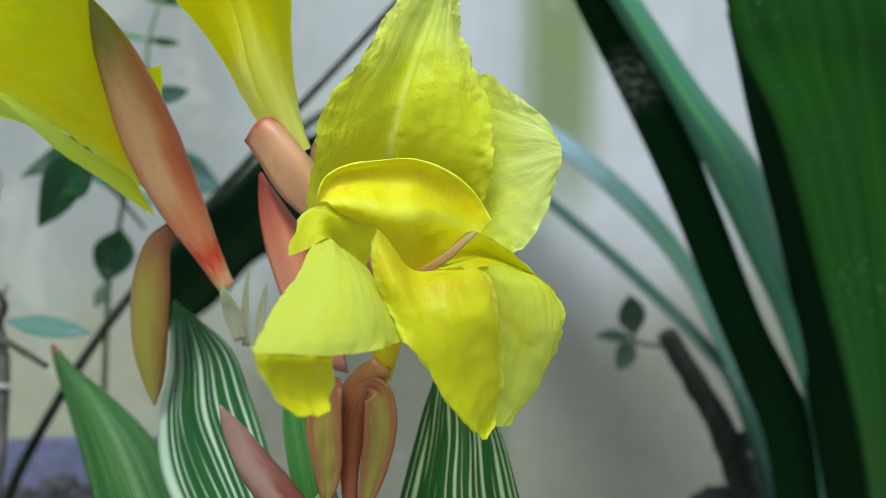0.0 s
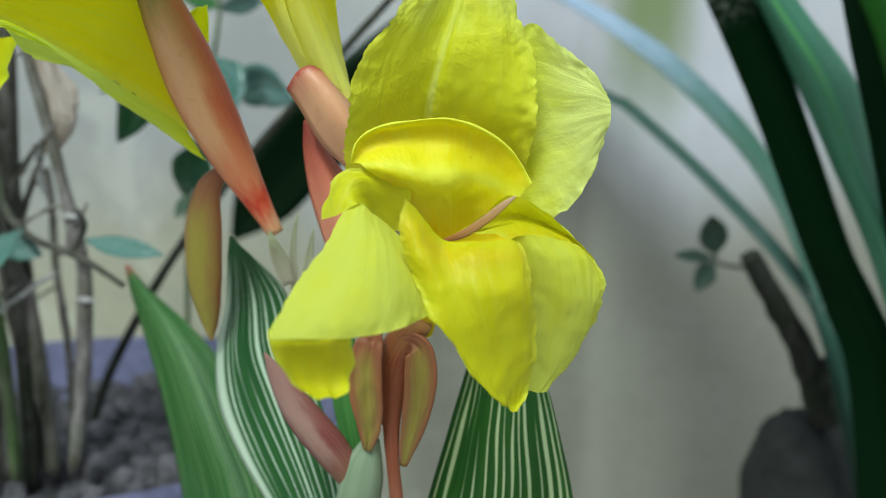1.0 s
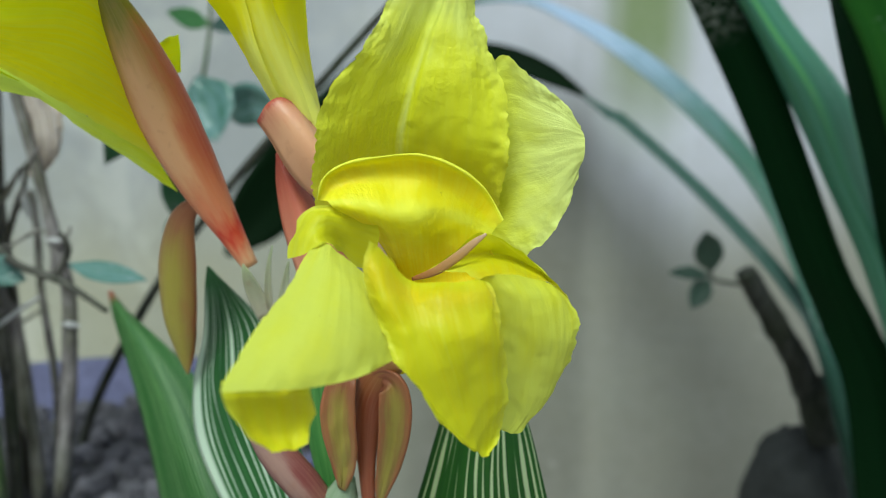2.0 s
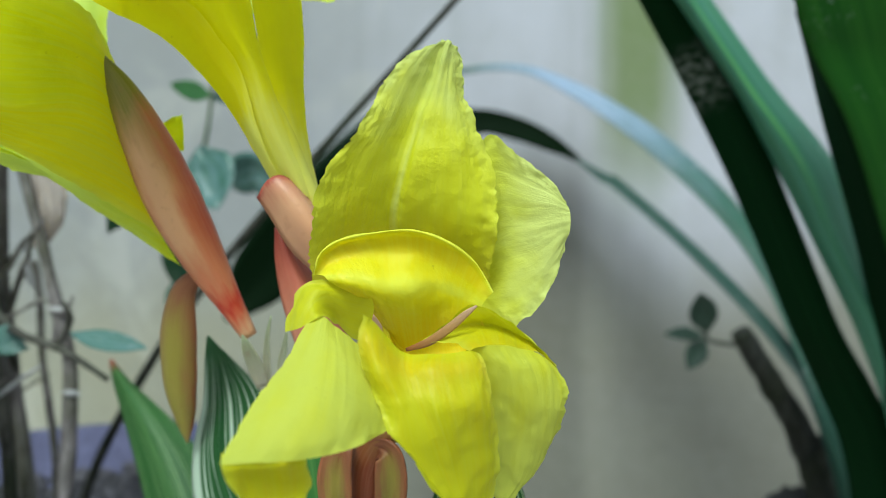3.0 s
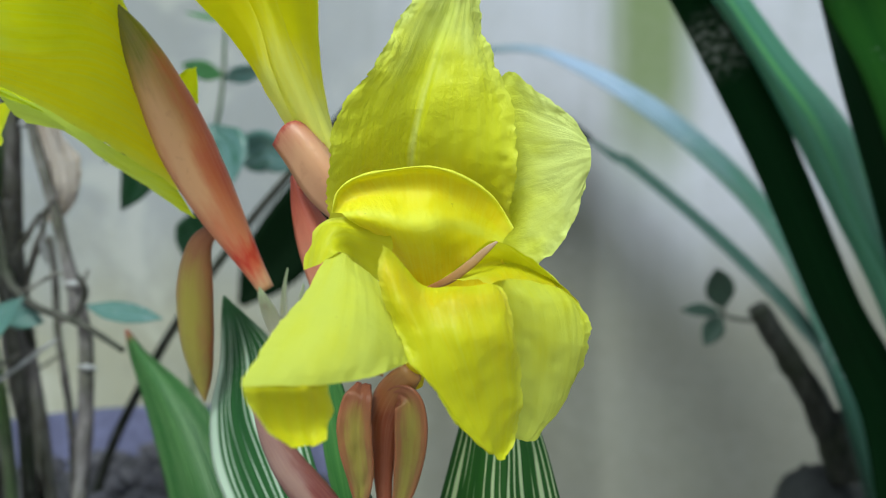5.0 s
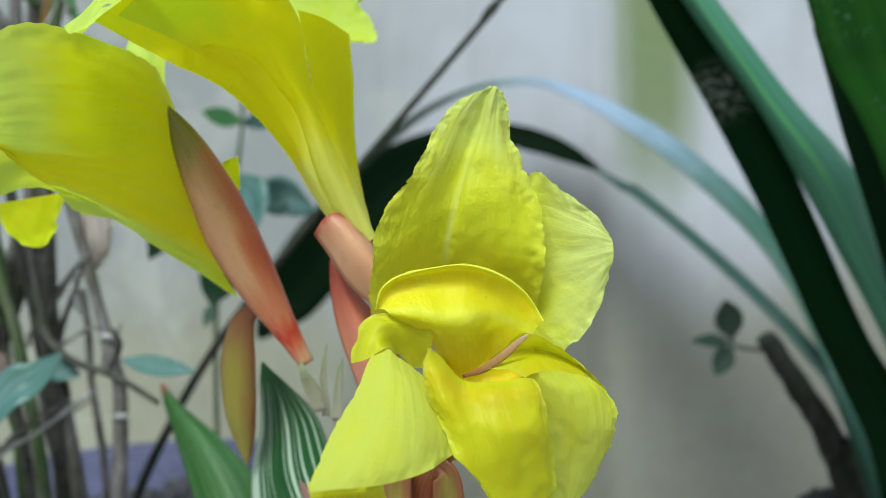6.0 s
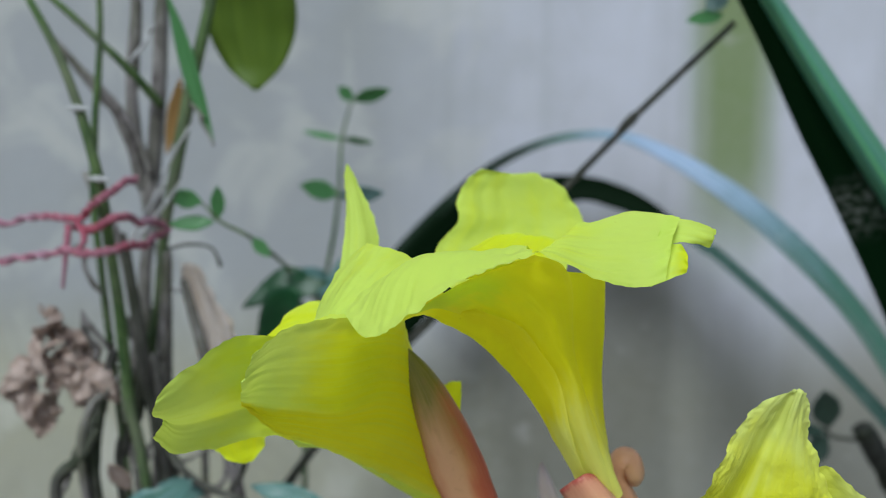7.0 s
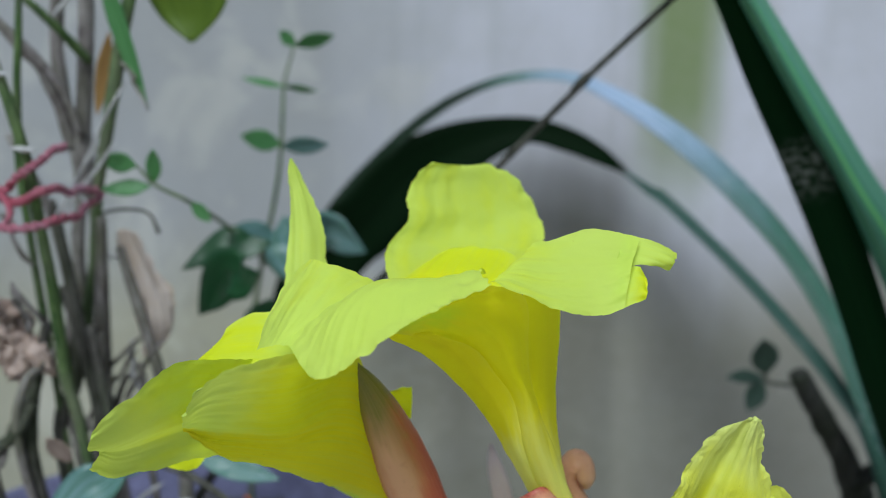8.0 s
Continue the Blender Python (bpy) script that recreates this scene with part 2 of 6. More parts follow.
def leaf_material(name, dark, light, stripe=None, width=0.5, rough=0.38, veins=40, sheen=0.0, through_light=0.25, specks=0.0, gloss=0.35, bands=16, margin=0.0, tip=None, scuff=None, soft=0.0, bloom=None, end=None):
    k = Mat(name, rough)
    k.b.inputs["Specular IOR Level"].default_value = gloss
    uv = k.coords("UV")
    n1 = k.noise(k.coords("UV", (veins, 1.0, 1)), 1.0, 3, 0.6)
    n2 = k.noise(k.coords("Object"), 30.0, 4)
    base = k.mix(k.ramp(n1, [(0.35, 0.0), (0.7, 1.0)]), dark, light)
    base = k.mix(k.math("MULTIPLY", n2, 0.5), base, dark)
    if stripe:
        u, v, _ = k.split(k.coords("UV"))
        drift = k.noise(k.coords("UV", (5.0, 0.8, 1)), 1.0, 2.0)
        phase = k.math("ADD", k.math("MULTIPLY", u, bands), k.math("MULTIPLY", drift, 3.2))
        wave = k.math("SINE", k.math("MULTIPLY", phase, 6.2832))
        heavy = k.noise(k.coords("UV", (bands * 0.5, 1.4, 1)), 1.0, 2.0)
        line = k.math("ADD", wave, k.math("MULTIPLY", k.math("SUBTRACT", heavy, 0.5), 3.4))
        mask = k.ramp(k.math("MULTIPLY", k.math("ADD", line, 2.0), 0.25), [(width - soft, 0.0), (width + 0.05 + soft, 1.0)])
        if margin:
            rim = k.math("ADD", u, k.math("MULTIPLY", k.math("SUBTRACT", heavy, 0.5), 0.10))
            mask = k.math("MAXIMUM", mask, k.ramp(rim, [(margin, 1.0), (margin + 0.03, 0.0)]))
            mask = k.math("MULTIPLY", mask, k.ramp(v, [(0.12, 0.0), (0.3, 1.0)]))
        base = k.mix(mask, base, stripe)
    if tip:
        u, v, _ = k.split(k.coords("UV"))
        base = k.mix(k.ramp(v, [(0.03, 1.0), (0.10, 0.0)]), base, tip)
    # bloom paints the sky's sheen along a stretch of the leaf
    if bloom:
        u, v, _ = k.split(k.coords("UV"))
        sheen_v = k.math("ADD", v, k.math("MULTIPLY", k.math("SUBTRACT", n2, 0.5), 0.12))
        base = k.mix(k.math("MULTIPLY", k.ramp(sheen_v, [(bloom[0], 0.0), (bloom[1], 0.8), (bloom[2], 0.0)], True), k.math("ADD", 0.5, k.math("MULTIPLY", n1, 0.8))), base, bloom[3])
    # far end painted near-black, as its underside lies in shade
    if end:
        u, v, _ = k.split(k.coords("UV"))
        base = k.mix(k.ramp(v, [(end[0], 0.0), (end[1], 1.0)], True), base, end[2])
    if scuff:
        rel = Vector(scuff) - LILY_FOOT
        far = k.node("ShaderNodeVectorMath")
        far.operation = "DISTANCE"
        far.inputs[1].default_value = rel
        k.link(k.coords("Object"), far.inputs[0])
        rub = k.noise(k.coords("Object", (1, 1, 2.2)), 210.0, 4, 0.7)
        base = k.mix(k.math("MULTIPLY", k.ramp(far.outputs["Value"], [(0.008, 0.5), (0.026, 0.0)]), k.ramp(rub, [(0.48, 0.0), (0.6, 1.0)])), base, (0.42, 0.42, 0.40))
    if specks:
        sp = k.noise(k.coords("Object", (1, 1, 1)), 260.0, 3)
        big = k.noise(k.coords("Object"), 14.0, 2)
        spots = k.math("MULTIPLY", k.ramp(sp, [(0.60, 0.0), (0.68, 1.0)]), k.ramp(big, [(0.5, 0.0), (0.62, specks)]))
        base = k.mix(spots, base, (0.55, 0.58, 0.6))
    k.colour(base)
    k.bump(n1, 0.5, 0.0007)
    if sheen:
        k.b.inputs["Coat Weight"].default_value = sheen
        k.b.inputs["Coat Roughness"].default_value = 0.35
    if through_light:
        k.thin(base, through_light)
    return k.m


CANNA_LEAF = leaf_material("canna_leaf_green", (0.028, 0.105, 0.022), (0.06, 0.175, 0.038), (0.20, 0.35, 0.13), 0.67, 0.42, 44, bands=24, soft=0.04, tip=(0.34, 0.12, 0.08))
CANNA_STRIPED = leaf_material("canna_leaf_cream_striped", (0.022, 0.095, 0.012), (0.05, 0.16, 0.022), (0.60, 0.70, 0.40), 0.665, 0.45, 34, bands=15)
CANNA_STRIPED_WIDE = leaf_material("canna_leaf_broad_striped", (0.020, 0.09, 0.022), (0.055, 0.18, 0.045), (0.62, 0.73, 0.60), 0.66, 0.42, 34, bands=12, margin=0.09, soft=0.03)
GREEN_STEM = leaf_material("stem_green", (0.05, 0.17, 0.04), (0.14, 0.32, 0.08), None, 0.5, 0.4, 12)
SHEATH = leaf_material("leaf_sheath_pale", (0.27, 0.36, 0.23), (0.42, 0.50, 0.37), None, 0.6, 0.45, 10)
STRAP = leaf_material("strap_leaf_green", (0.010, 0.058, 0.005), (0.034, 0.125, 0.012), None, 0.5, 0.5, 11, 0.0, 0.12, 0.15, gloss=0.15)
STRAP_FOLDED = leaf_material("strap_leaf_blue_green", (0.065, 0.23, 0.12), (0.17, 0.39, 0.31), (0.18, 0.48, 0.14), 0.72, 0.40, 9, 0.2, 0.15, 0.2, gloss=0.3, bands=3, soft=0.08)
# pale-blue crest is sky sheen, black end is shade, both put in colour
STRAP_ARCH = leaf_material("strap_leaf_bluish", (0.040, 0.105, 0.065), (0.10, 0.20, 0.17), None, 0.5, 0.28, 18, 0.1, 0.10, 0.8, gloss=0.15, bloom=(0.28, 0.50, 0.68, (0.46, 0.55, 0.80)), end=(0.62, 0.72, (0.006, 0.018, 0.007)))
# near-black base holds the shade on leaf sides turned from the sun
STRAP_SCUFFED = leaf_material("strap_leaf_shaded", (0.003, 0.016, 0.004), (0.006, 0.028, 0.008), None, 0.5, 0.6, 12, 0.0, 0.03, 0.0, gloss=0.04, scuff=(0.1275, 0.5830, 0.5639))
STRAP_TEAL = leaf_material("strap_leaf_teal", (0.024, 0.062, 0.046), (0.06, 0.125, 0.11), None, 0.5, 0.40, 10, 0.2, 0.08, 0.4, gloss=0.25)
# the shade under the bent-over leaf end is in this blackish colour
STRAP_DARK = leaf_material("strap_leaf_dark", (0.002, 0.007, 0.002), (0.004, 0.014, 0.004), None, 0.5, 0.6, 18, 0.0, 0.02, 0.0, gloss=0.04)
SHRUB_LEAF = leaf_material("shrub_leaf", (0.014, 0.06, 0.02), (0.03, 0.11, 0.04), None, 0.5, 0.35, 8, 0.2, 0.2, 0.2)
SPRIG_LEAF = leaf_material("sprig_leaf_dull", (0.018, 0.036, 0.026), (0.04, 0.07, 0.05), None, 0.5, 0.5, 8, 0.0, 0.1)
VINE_LEAF = leaf_material("sapling_leaf", (0.07, 0.20, 0.06), (0.15, 0.33, 0.13), None, 0.5, 0.4, 8, 0.1, 0.25)
# lighter tone is the sky's blue reflection, painted into the base
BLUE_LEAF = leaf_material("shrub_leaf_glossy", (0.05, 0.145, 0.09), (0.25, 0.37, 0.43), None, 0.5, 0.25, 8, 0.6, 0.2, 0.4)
OLIVE_LEAF = leaf_material("hanging_leaf_olive", (0.09, 0.15, 0.012), (0.16, 0.24, 0.025), None, 0.5, 0.4, 8, 0.1, 0.3)
DRY_ORANGE = leaf_material("dry_leaf_orange", (0.20, 0.11, 0.03), (0.36, 0.22, 0.08), None, 0.5, 0.8, 9, 0, 0.2)
DRY_LEAF = leaf_material("dry_leaf", (0.42, 0.32, 0.22), (0.66, 0.56, 0.50), (0.74, 0.67, 0.66), 0.55, 0.8, 6, 0, 0.35)
DEAD_LEAF = leaf_material("dead_leaf_brown", (0.26, 0.17, 0.13), (0.52, 0.40, 0.35), (0.64, 0.53, 0.50), 0.62, 0.85, 7, 0, 0.15)


def bark_material(name, dark, light, green, amount):
    k = Mat(name, 0.75)
    k.b.inputs["Specular IOR Level"].default_value = 0.2
    o = k.coords("Object", (1, 1, 0.35))
    n1 = k.noise(o, 160.0, 4, 0.65)
    n2 = k.noise(k.coords("Object"), 22.0, 3)
    base = k.mix(k.ramp(n1, [(0.35, 0.0), (0.68, 1.0)]), dark, light)
    base = k.mix(k.math("MULTIPLY", k.ramp(n2, [(0.4, 0.0), (0.65, 1.0)]), amount), base, green)
    k.colour(base)
    k.bump(n1, 0.6, 0.001)
    return k.m


BARK = bark_material("bark_grey_brown", (0.085, 0.072, 0.068), (0.30, 0.27, 0.275), (0.11, 0.12, 0.06), 0.5)
BARK_GREEN = bark_material("bark_green", (0.04, 0.08, 0.025), (0.13, 0.19, 0.07), (0.16, 0.15, 0.12), 0.5)
BARK_DARK = bark_material("bark_dark", (0.030, 0.028, 0.024), (0.13, 0.12, 0.11), (0.035, 0.05, 0.02), 0.5)
BARK_BLACK = bark_material("bark_blackish", (0.009, 0.010, 0.008), (0.05, 0.05, 0.046), (0.02, 0.026, 0.012), 0.5)
BARK_TWIG = bark_material("bark_twig", (0.016, 0.016, 0.013), (0.085, 0.08, 0.07), (0.03, 0.042, 0.02), 0.5)
NODE_PALE = bark_material("node_pale", (0.3, 0.29, 0.3), (0.6, 0.58, 0.6), (0.4, 0.4, 0.4), 0.3)
TWINE = bark_material("twine_red", (0.22, 0.03, 0.05), (0.38, 0.12, 0.17), (0.42, 0.33, 0.42), 0.5)


def wall_material():
    k = Mat("wall_plaster", 0.85)
    o = k.coords("Object")
    x, y, z = k.split(o)
    big = k.noise(k.coords("Object", (2.2, 1, 0.5)), 2.0, 4, 0.6)
    drip = k.noise(k.coords("Object", (7.0, 1, 0.25)), 2.0, 4, 0.6, 0.3)
    grain = k.noise(o, 60.0, 5, 0.7)
    base = k.mix(k.ramp(big, [(0.3, 0.0), (0.7, 1.0)]), (0.48, 0.47, 0.54), (0.60, 0.59, 0.70))
    base = k.mix(k.math("MULTIPLY", k.ramp(drip, [(0.46, 0.0), (0.70, 1.0)]), 0.45), base, (0.30, 0.30, 0.31))
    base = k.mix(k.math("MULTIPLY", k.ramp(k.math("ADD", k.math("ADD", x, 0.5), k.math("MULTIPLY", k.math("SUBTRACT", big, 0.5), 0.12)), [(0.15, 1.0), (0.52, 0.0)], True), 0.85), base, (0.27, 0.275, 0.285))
    # yellowish, weathered lower plaster
    low = k.math("ADD", z, k.math("MULTIPLY", k.math("SUBTRACT", big, 0.5), 0.25))
    lowm = k.ramp(low, [(0.30, 1.0), (0.47, 0.0)], True)
    base = k.mix(k.math("MULTIPLY", lowm, 0.80), base, (0.33, 0.31, 0.205))
    # plants' shade painted in, sharp vertical side; fainter with brown stain beyond
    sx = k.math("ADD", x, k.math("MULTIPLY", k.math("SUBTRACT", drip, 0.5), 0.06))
    leaf_shade = k.math("MULTIPLY", k.ramp(k.math("ADD", sx, 0.5), [(0.29, 0.0), (0.40, 1.0), (0.562, 1.0), (0.602, 0.0)], True), k.ramp(low, [(0.40, 1.0), (0.60, 0.0)], True))
    base = k.mix(k.math("MULTIPLY", leaf_shade, 0.85), base, (0.105, 0.098, 0.075))
    stain_shade = k.math("MULTIPLY", k.ramp(sx, [(0.02, 0.0), (0.13, 1.0)], True), k.ramp(low, [(0.24, 1.0), (0.56, 0.0)], True))
    base = k.mix(k.math("MULTIPLY", stain_shade, 0.80), base, (0.13, 0.122, 0.105))
    blot = k.noise(o, 6.0, 5, 0.65, 0.4)
    base = k.mix(k.math("MULTIPLY", k.ramp(blot, [(0.42, 0.0), (0.68, 1.0)]), 0.28), base, (0.27, 0.27, 0.26))
    # green algae run under an old leak
    d = k.math("ABSOLUTE", k.math("SUBTRACT", k.math("ADD", x, k.math("MULTIPLY", k.math("SUBTRACT", drip, 0.5), 0.05)), 0.135))
    run = k.ramp(d, [(0.018, 1.0), (0.060, 0.0)], True)
    fade = k.ramp(z, [(0.42, 0.0), (0.62, 1.0)], True)
    base = k.mix(k.math("MULTIPLY", k.math("MULTIPLY", run, fade), 0.95), base, (0.145, 0.20, 0.05))
    patch = k.noise(o, 9.0, 4, 0.6, 0.6)
    worn = k.math("MULTIPLY", k.ramp(patch, [(0.46, 0.0), (0.66, 1.0)], True), k.ramp(k.math("ADD", x, 0.5), [(0.30, 0.40), (0.45, 0.0)], True))
    base = k.mix(worn, base, (0.56, 0.54, 0.50))
    scab = k.noise(o, 5.0, 5, 0.65, 0.8)
    base = k.mix(k.math("MULTIPLY", k.ramp(scab, [(0.48, 0.0), (0.66, 1.0)], True), k.ramp(low, [(0.40, 0.40), (0.60, 0.12)])), base, (0.21, 0.205, 0.165))
    spot = k.noise(o, 18.0, 3)
    base = k.mix(k.ramp(spot, [(0.66, 0.0), (0.74, 0.35)]), base, (0.40, 0.39, 0.37))
    k.colour(k.mix(k.math("MULTIPLY", grain, 0.22), base, (0.44, 0.43, 0.42)))
    k.bump(grain, 0.3, 0.002)
    return k.m


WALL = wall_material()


def earth_material(name, dark, light, scale):
    k = Mat(name, 0.9)
    o = k.coords("Object")
    a, b = k.noise(o, scale, 6, 0.7), k.noise(o, scale * 0.14, 4)
    base = k.mix(k.ramp(a, [(0.35, 0.0), (0.7, 1.0)]), dark, light)
    k.colour(k.mix(k.math("MULTIPLY", b, 0.6), base, dark))
    k.bump(a, 0.8, 0.004)
    return k.m


SOIL = earth_material("soil_dark", (0.018, 0.017, 0.020), (0.085, 0.08, 0.095), 90)
CLOD = earth_material("soil_clods", (0.024, 0.022, 0.027), (0.21, 0.195, 0.23), 70)
POT = earth_material("pot_faded_violet_grey", (0.07, 0.07, 0.13), (0.19, 0.185, 0.33), 50)
STONE = earth_material("stone_dark", (0.008, 0.009, 0.009), (0.032, 0.034, 0.036), 60)
# ground barely in view; its paleness is made up to light undersides
GROUND = earth_material("ground_pale_bounce", (0.28, 0.265, 0.235), (0.46, 0.44, 0.40), 30)


# ---------------------------------------------------------------- shape tools
def smooth_line(points, n):
    """n + 1 points on a Catmull-Rom curve through points, evenly in its parameter."""
    p = [Vector(q) for q in points]
    p = [p[0] * 2 - p[1]] + p + [p[-1] * 2 - p[-2]]
    out = []
    for i in range(n + 1):
        s = i / n * (len(p) - 3)
        k = min(int(s), len(p) - 4)
        f = s - k
        a, b, c, d = p[k:k + 4]
        out.append(0.5 * ((2 * b) + (c - a) * f + (2 * a - 5 * b + 4 * c - d) * f * f + (3 * b - a - 3 * c + d) * f ** 3))
    return out


def smooth_values(values, n):
    return [q.x for q in smooth_line([(v, 0, 0) for v in values], n)]


def grid(bm, lines, uvs):
    """Quads over a grid of points, with a UV for each."""
    layer = bm.loops.layers.uv.verify()
    vs = [[bm.verts.new(p) for p in line] for line in lines]
    for i in range(len(lines) - 1):
        for j in range(len(lines[0]) - 1):
            ids = ((i, j), (i, j + 1), (i + 1, j + 1), (i + 1, j))
            f = bm.faces.new([vs[a][b] for a, b in ids])
            f.smooth = True
            for loop, (a, b) in zip(f.loops, ids):
                loop[layer].uv = uvs[a][b]


def sheet(bm, rows, across=18, along=30, v0=0.0, v1=1.0, ripple=0.0, frill=0.0, seed=0.0, u0=0.0, crumple=0.0, tones=None, pleat=0.0, fringe=0.0):
    """A curved sheet through a few rows of guide points, from its base to its tip; ripple and frill in metres."""
    cols = [smooth_line(r, across) for r in rows]
    lines = [[None] * (across + 1) for _ in range(along + 1)]
    for j in range(across + 1):
        for i, p in enumerate(smooth_line([c[j] for c in cols], along)):
            lines[i][j] = p
    size = (lines[along // 2][0] - lines[along // 2][-1]).length
    out = []
    for i in range(along + 1):
        row = []
        for j in range(across + 1):
            p = lines[i][j]
            du = lines[i][min(j + 1, across)] - lines[i][max(j - 1, 0)]
            dv = lines[min(i + 1, along)][j] - lines[max(i - 1, 0)][j]
            nrm = du.cross(dv)
            nrm = nrm.normalized() if nrm.length > 1e-12 else Vector((0, -1, 0))
            u, v = j / across, i / along
            edge = max(0.0, 1 - min(u, 1 - u, 1.0 - v) * 7)
            w = ripple * (noise.noise((u * 7 + seed, v * 2.2, seed)) + 0.5 * noise.noise((u * 17 + seed, v * 4, seed + 5)))
            w += pleat * v ** 3 * (noise.noise((u * 22 + seed, v * 1.2, seed + 9)) + 0.6 * noise.noise((u * 51 + seed, v * 2.0, seed + 3)))
            if fringe:
                w += fringe * max(0.0, 1 - min(u, 1 - u) * 5) * noise.noise(p * 900 + Vector((seed, 0, seed)))
            w += crumple * (noise.noise(p * 95 + Vector((seed, seed, 0))) + 0.6 * noise.noise(p * 260 + Vector((0, seed, seed))))
            w += frill * edge * noise.noise(Vector((p.x, p.y, p.z)) * 260 + Vector((seed, 0, 0)))
            q = p + nrm * w
            if frill and edge > 0:
                q += (du.normalized() if du.length > 1e-12 else du) * frill * 0.6 * edge * noise.noise(Vector((p.x, p.y, p.z)) * 420 + Vector((0, seed, 0)))
            if fringe and edge > 0:
                q += (du.normalized() if du.length > 1e-12 else du) * fringe * 1.3 * edge * noise.noise(p * 1150 + Vector((seed, seed, 0)))
            row.append(q)
        out.append(row)
    vs = smooth_values(tones, along) if tones else [v0 + (v1 - v0) * i / along for i in range(along + 1)]
    grid(bm, out, [[(u0 + j / across, vs[i]) for j in range(across + 1)] for i in range(along + 1)])


def strap(bm, centre, halves, roll=0.0, fold=0.0, across=10, along=40, rolls=None, ripple=0.0, seed=0.0, face=(0, -1, 0)):
    """A ribbon leaf along a curve: half widths, the turn of its face about the curve in degrees, and the depth of its V as a share of its width."""
    pts = smooth_line(centre, along)
    hw = smooth_values(halves, along)
    turn = smooth_values(rolls, along) if rolls else [roll] * (along + 1)
    lines, uvs = [], []
    for i, p in enumerate(pts):
        tan = (pts[min(i + 1, along)] - pts[max(i - 1, 0)]).normalized()
        side = tan.cross(Vector(face)).normalized()
        side = Matrix.Rotation(radians(turn[i]), 3, tan) @ side
        nrm = side.cross(tan)
        row = []
        for j in range(across + 1):
            u = 2 * j / across - 1
            w = ripple * noise.noise((u * 2 + seed, i / along * 6, seed))
            row.append(p + side * (u * max(hw[i], 0.0002)) - nrm * ((1 - abs(u)) * fold * max(hw[i], 0) - w))
        lines.append(row)
        uvs.append([(j / across, i / along) for j in range(across + 1)])
    grid(bm, lines, uvs)


def tube(bm, centre, radii, sides=10, along=24, flat=1.0, lumps=0.0, seed=0.0, cap=True, v0=0.0, v1=1.0):
    """A round, tapering body along a curve; flat squeezes it front to back."""
    pts = smooth_line(centre, along)
    rr = smooth_values(radii, along)
    lines, uvs = [], []
    side = None
    for i, p in enumerate(pts):
        tan = (pts[min(i + 1, along)] - pts[max(i - 1, 0)]).normalized()
        if side is None:
            side = tan.cross(Vector((0, 1, 0)) if abs(tan.y) < 0.9 else Vector((1, 0, 0))).normalized()
        side = (side - tan * side.dot(tan)).normalized()
        up = side.cross(tan)
        row = []
        for j in range(sides + 1):
            a = 2 * math.pi * (j % sides) / sides
            r = max(rr[i], 0.00008) * (1 + lumps * noise.noise((math.cos(a) * 1.5 + seed, math.sin(a) * 1.5, i * 0.45 + seed)))
            row.append(p + side * (r * math.cos(a)) + up * (r * flat * math.sin(a)))
        lines.append(row)
        uvs.append([(j / sides, v0 + (v1 - v0) * i / along) for j in range(sides + 1)])
    grid(bm, lines, uvs)
    if cap:
        for row in (lines[0], lines[-1]):
            c = bm.verts.new(sum(row[:-1], Vector()) / sides)
            ring = [bm.verts.new(q) for q in row[:-1]]
            for j in range(sides):
                bm.faces.new((ring[j], ring[(j + 1) % sides], c)).smooth = True


def weld(bm, dist=0.00002):
    bmesh.ops.remove_doubles(bm, verts=bm.verts, dist=dist)
    bmesh.ops.recalc_face_normals(bm, faces=bm.faces)
    return bm


def thing(name, base, label, category, group="", kind=""):
    ob = new(name)
    ob.empty_display_size = 0.02
    ob.location = base
    return tagged(ob, label, category, group, kind)


def root_of(ob):
    while ob.parent:
        ob = ob.parent
    return ob


def part(name, bm, material, parent, label="", thick=0.0):
    """One mesh object, built in world places, under a thing or a part."""
    me = bpy.data.meshes.new(name)
    bmesh.ops.translate(bm, verts=bm.verts, vec=-Vector(root_of(parent).location))
    bm.to_mesh(me)
    bm.free()
    me.materials.append(material)
    ob = new(name, me)
    ob.parent = parent
    if label:
        tagged(ob, label)
    if thick:
        s = ob.modifiers.new("thickness", "SOLIDIFY")
        s.thickness, s.offset = thick, 0.0
    return ob


def solid(name, bm, material, label, category, kind=""):
    """One top-level mesh, built in world places."""
    me = bpy.data.meshes.new(name)
    bm.to_mesh(me)
    bm.free()
    me.materials.append(material)
    return tagged(new(name, me), label, category, kind=kind)


def made(build, *a, **k):
    bm = bmesh.new()
    build(bm, *a, **k)
    return bm


def leaf_blade(bm, base, tip, half, droop=0.0, roll=0.0, cup=0.15, face=(0, -1, 0), seed=0.0):
    """A simple oval, pointed leaf from its stalk to its tip."""
    a, b = Vector(base), Vector(tip)
    mid = (a + b) / 2 + Vector((0, 0, droop * (b - a).length))
    strap(bm, [a, a.lerp(mid, 0.55) * 0.5 + a.lerp(b, 0.28) * 0.5, mid, b.lerp(mid, 0.5), b],
          [0.0006, half * 0.85, half, half * 0.72, 0.0003], roll, cup, 8, 18, None, half * 0.12, seed, face)


# ---------------------------------------------------------------- setting
def slab(bm, x0, x1, y0, y1, z0, z1):
    m = Matrix.Translation(((x0 + x1) / 2, (y0 + y1) / 2, (z0 + z1) / 2)) @ Matrix.Diagonal((x1 - x0, y1 - y0, z1 - z0, 1))
    bmesh.ops.create_cube(bm, size=1, matrix=m)


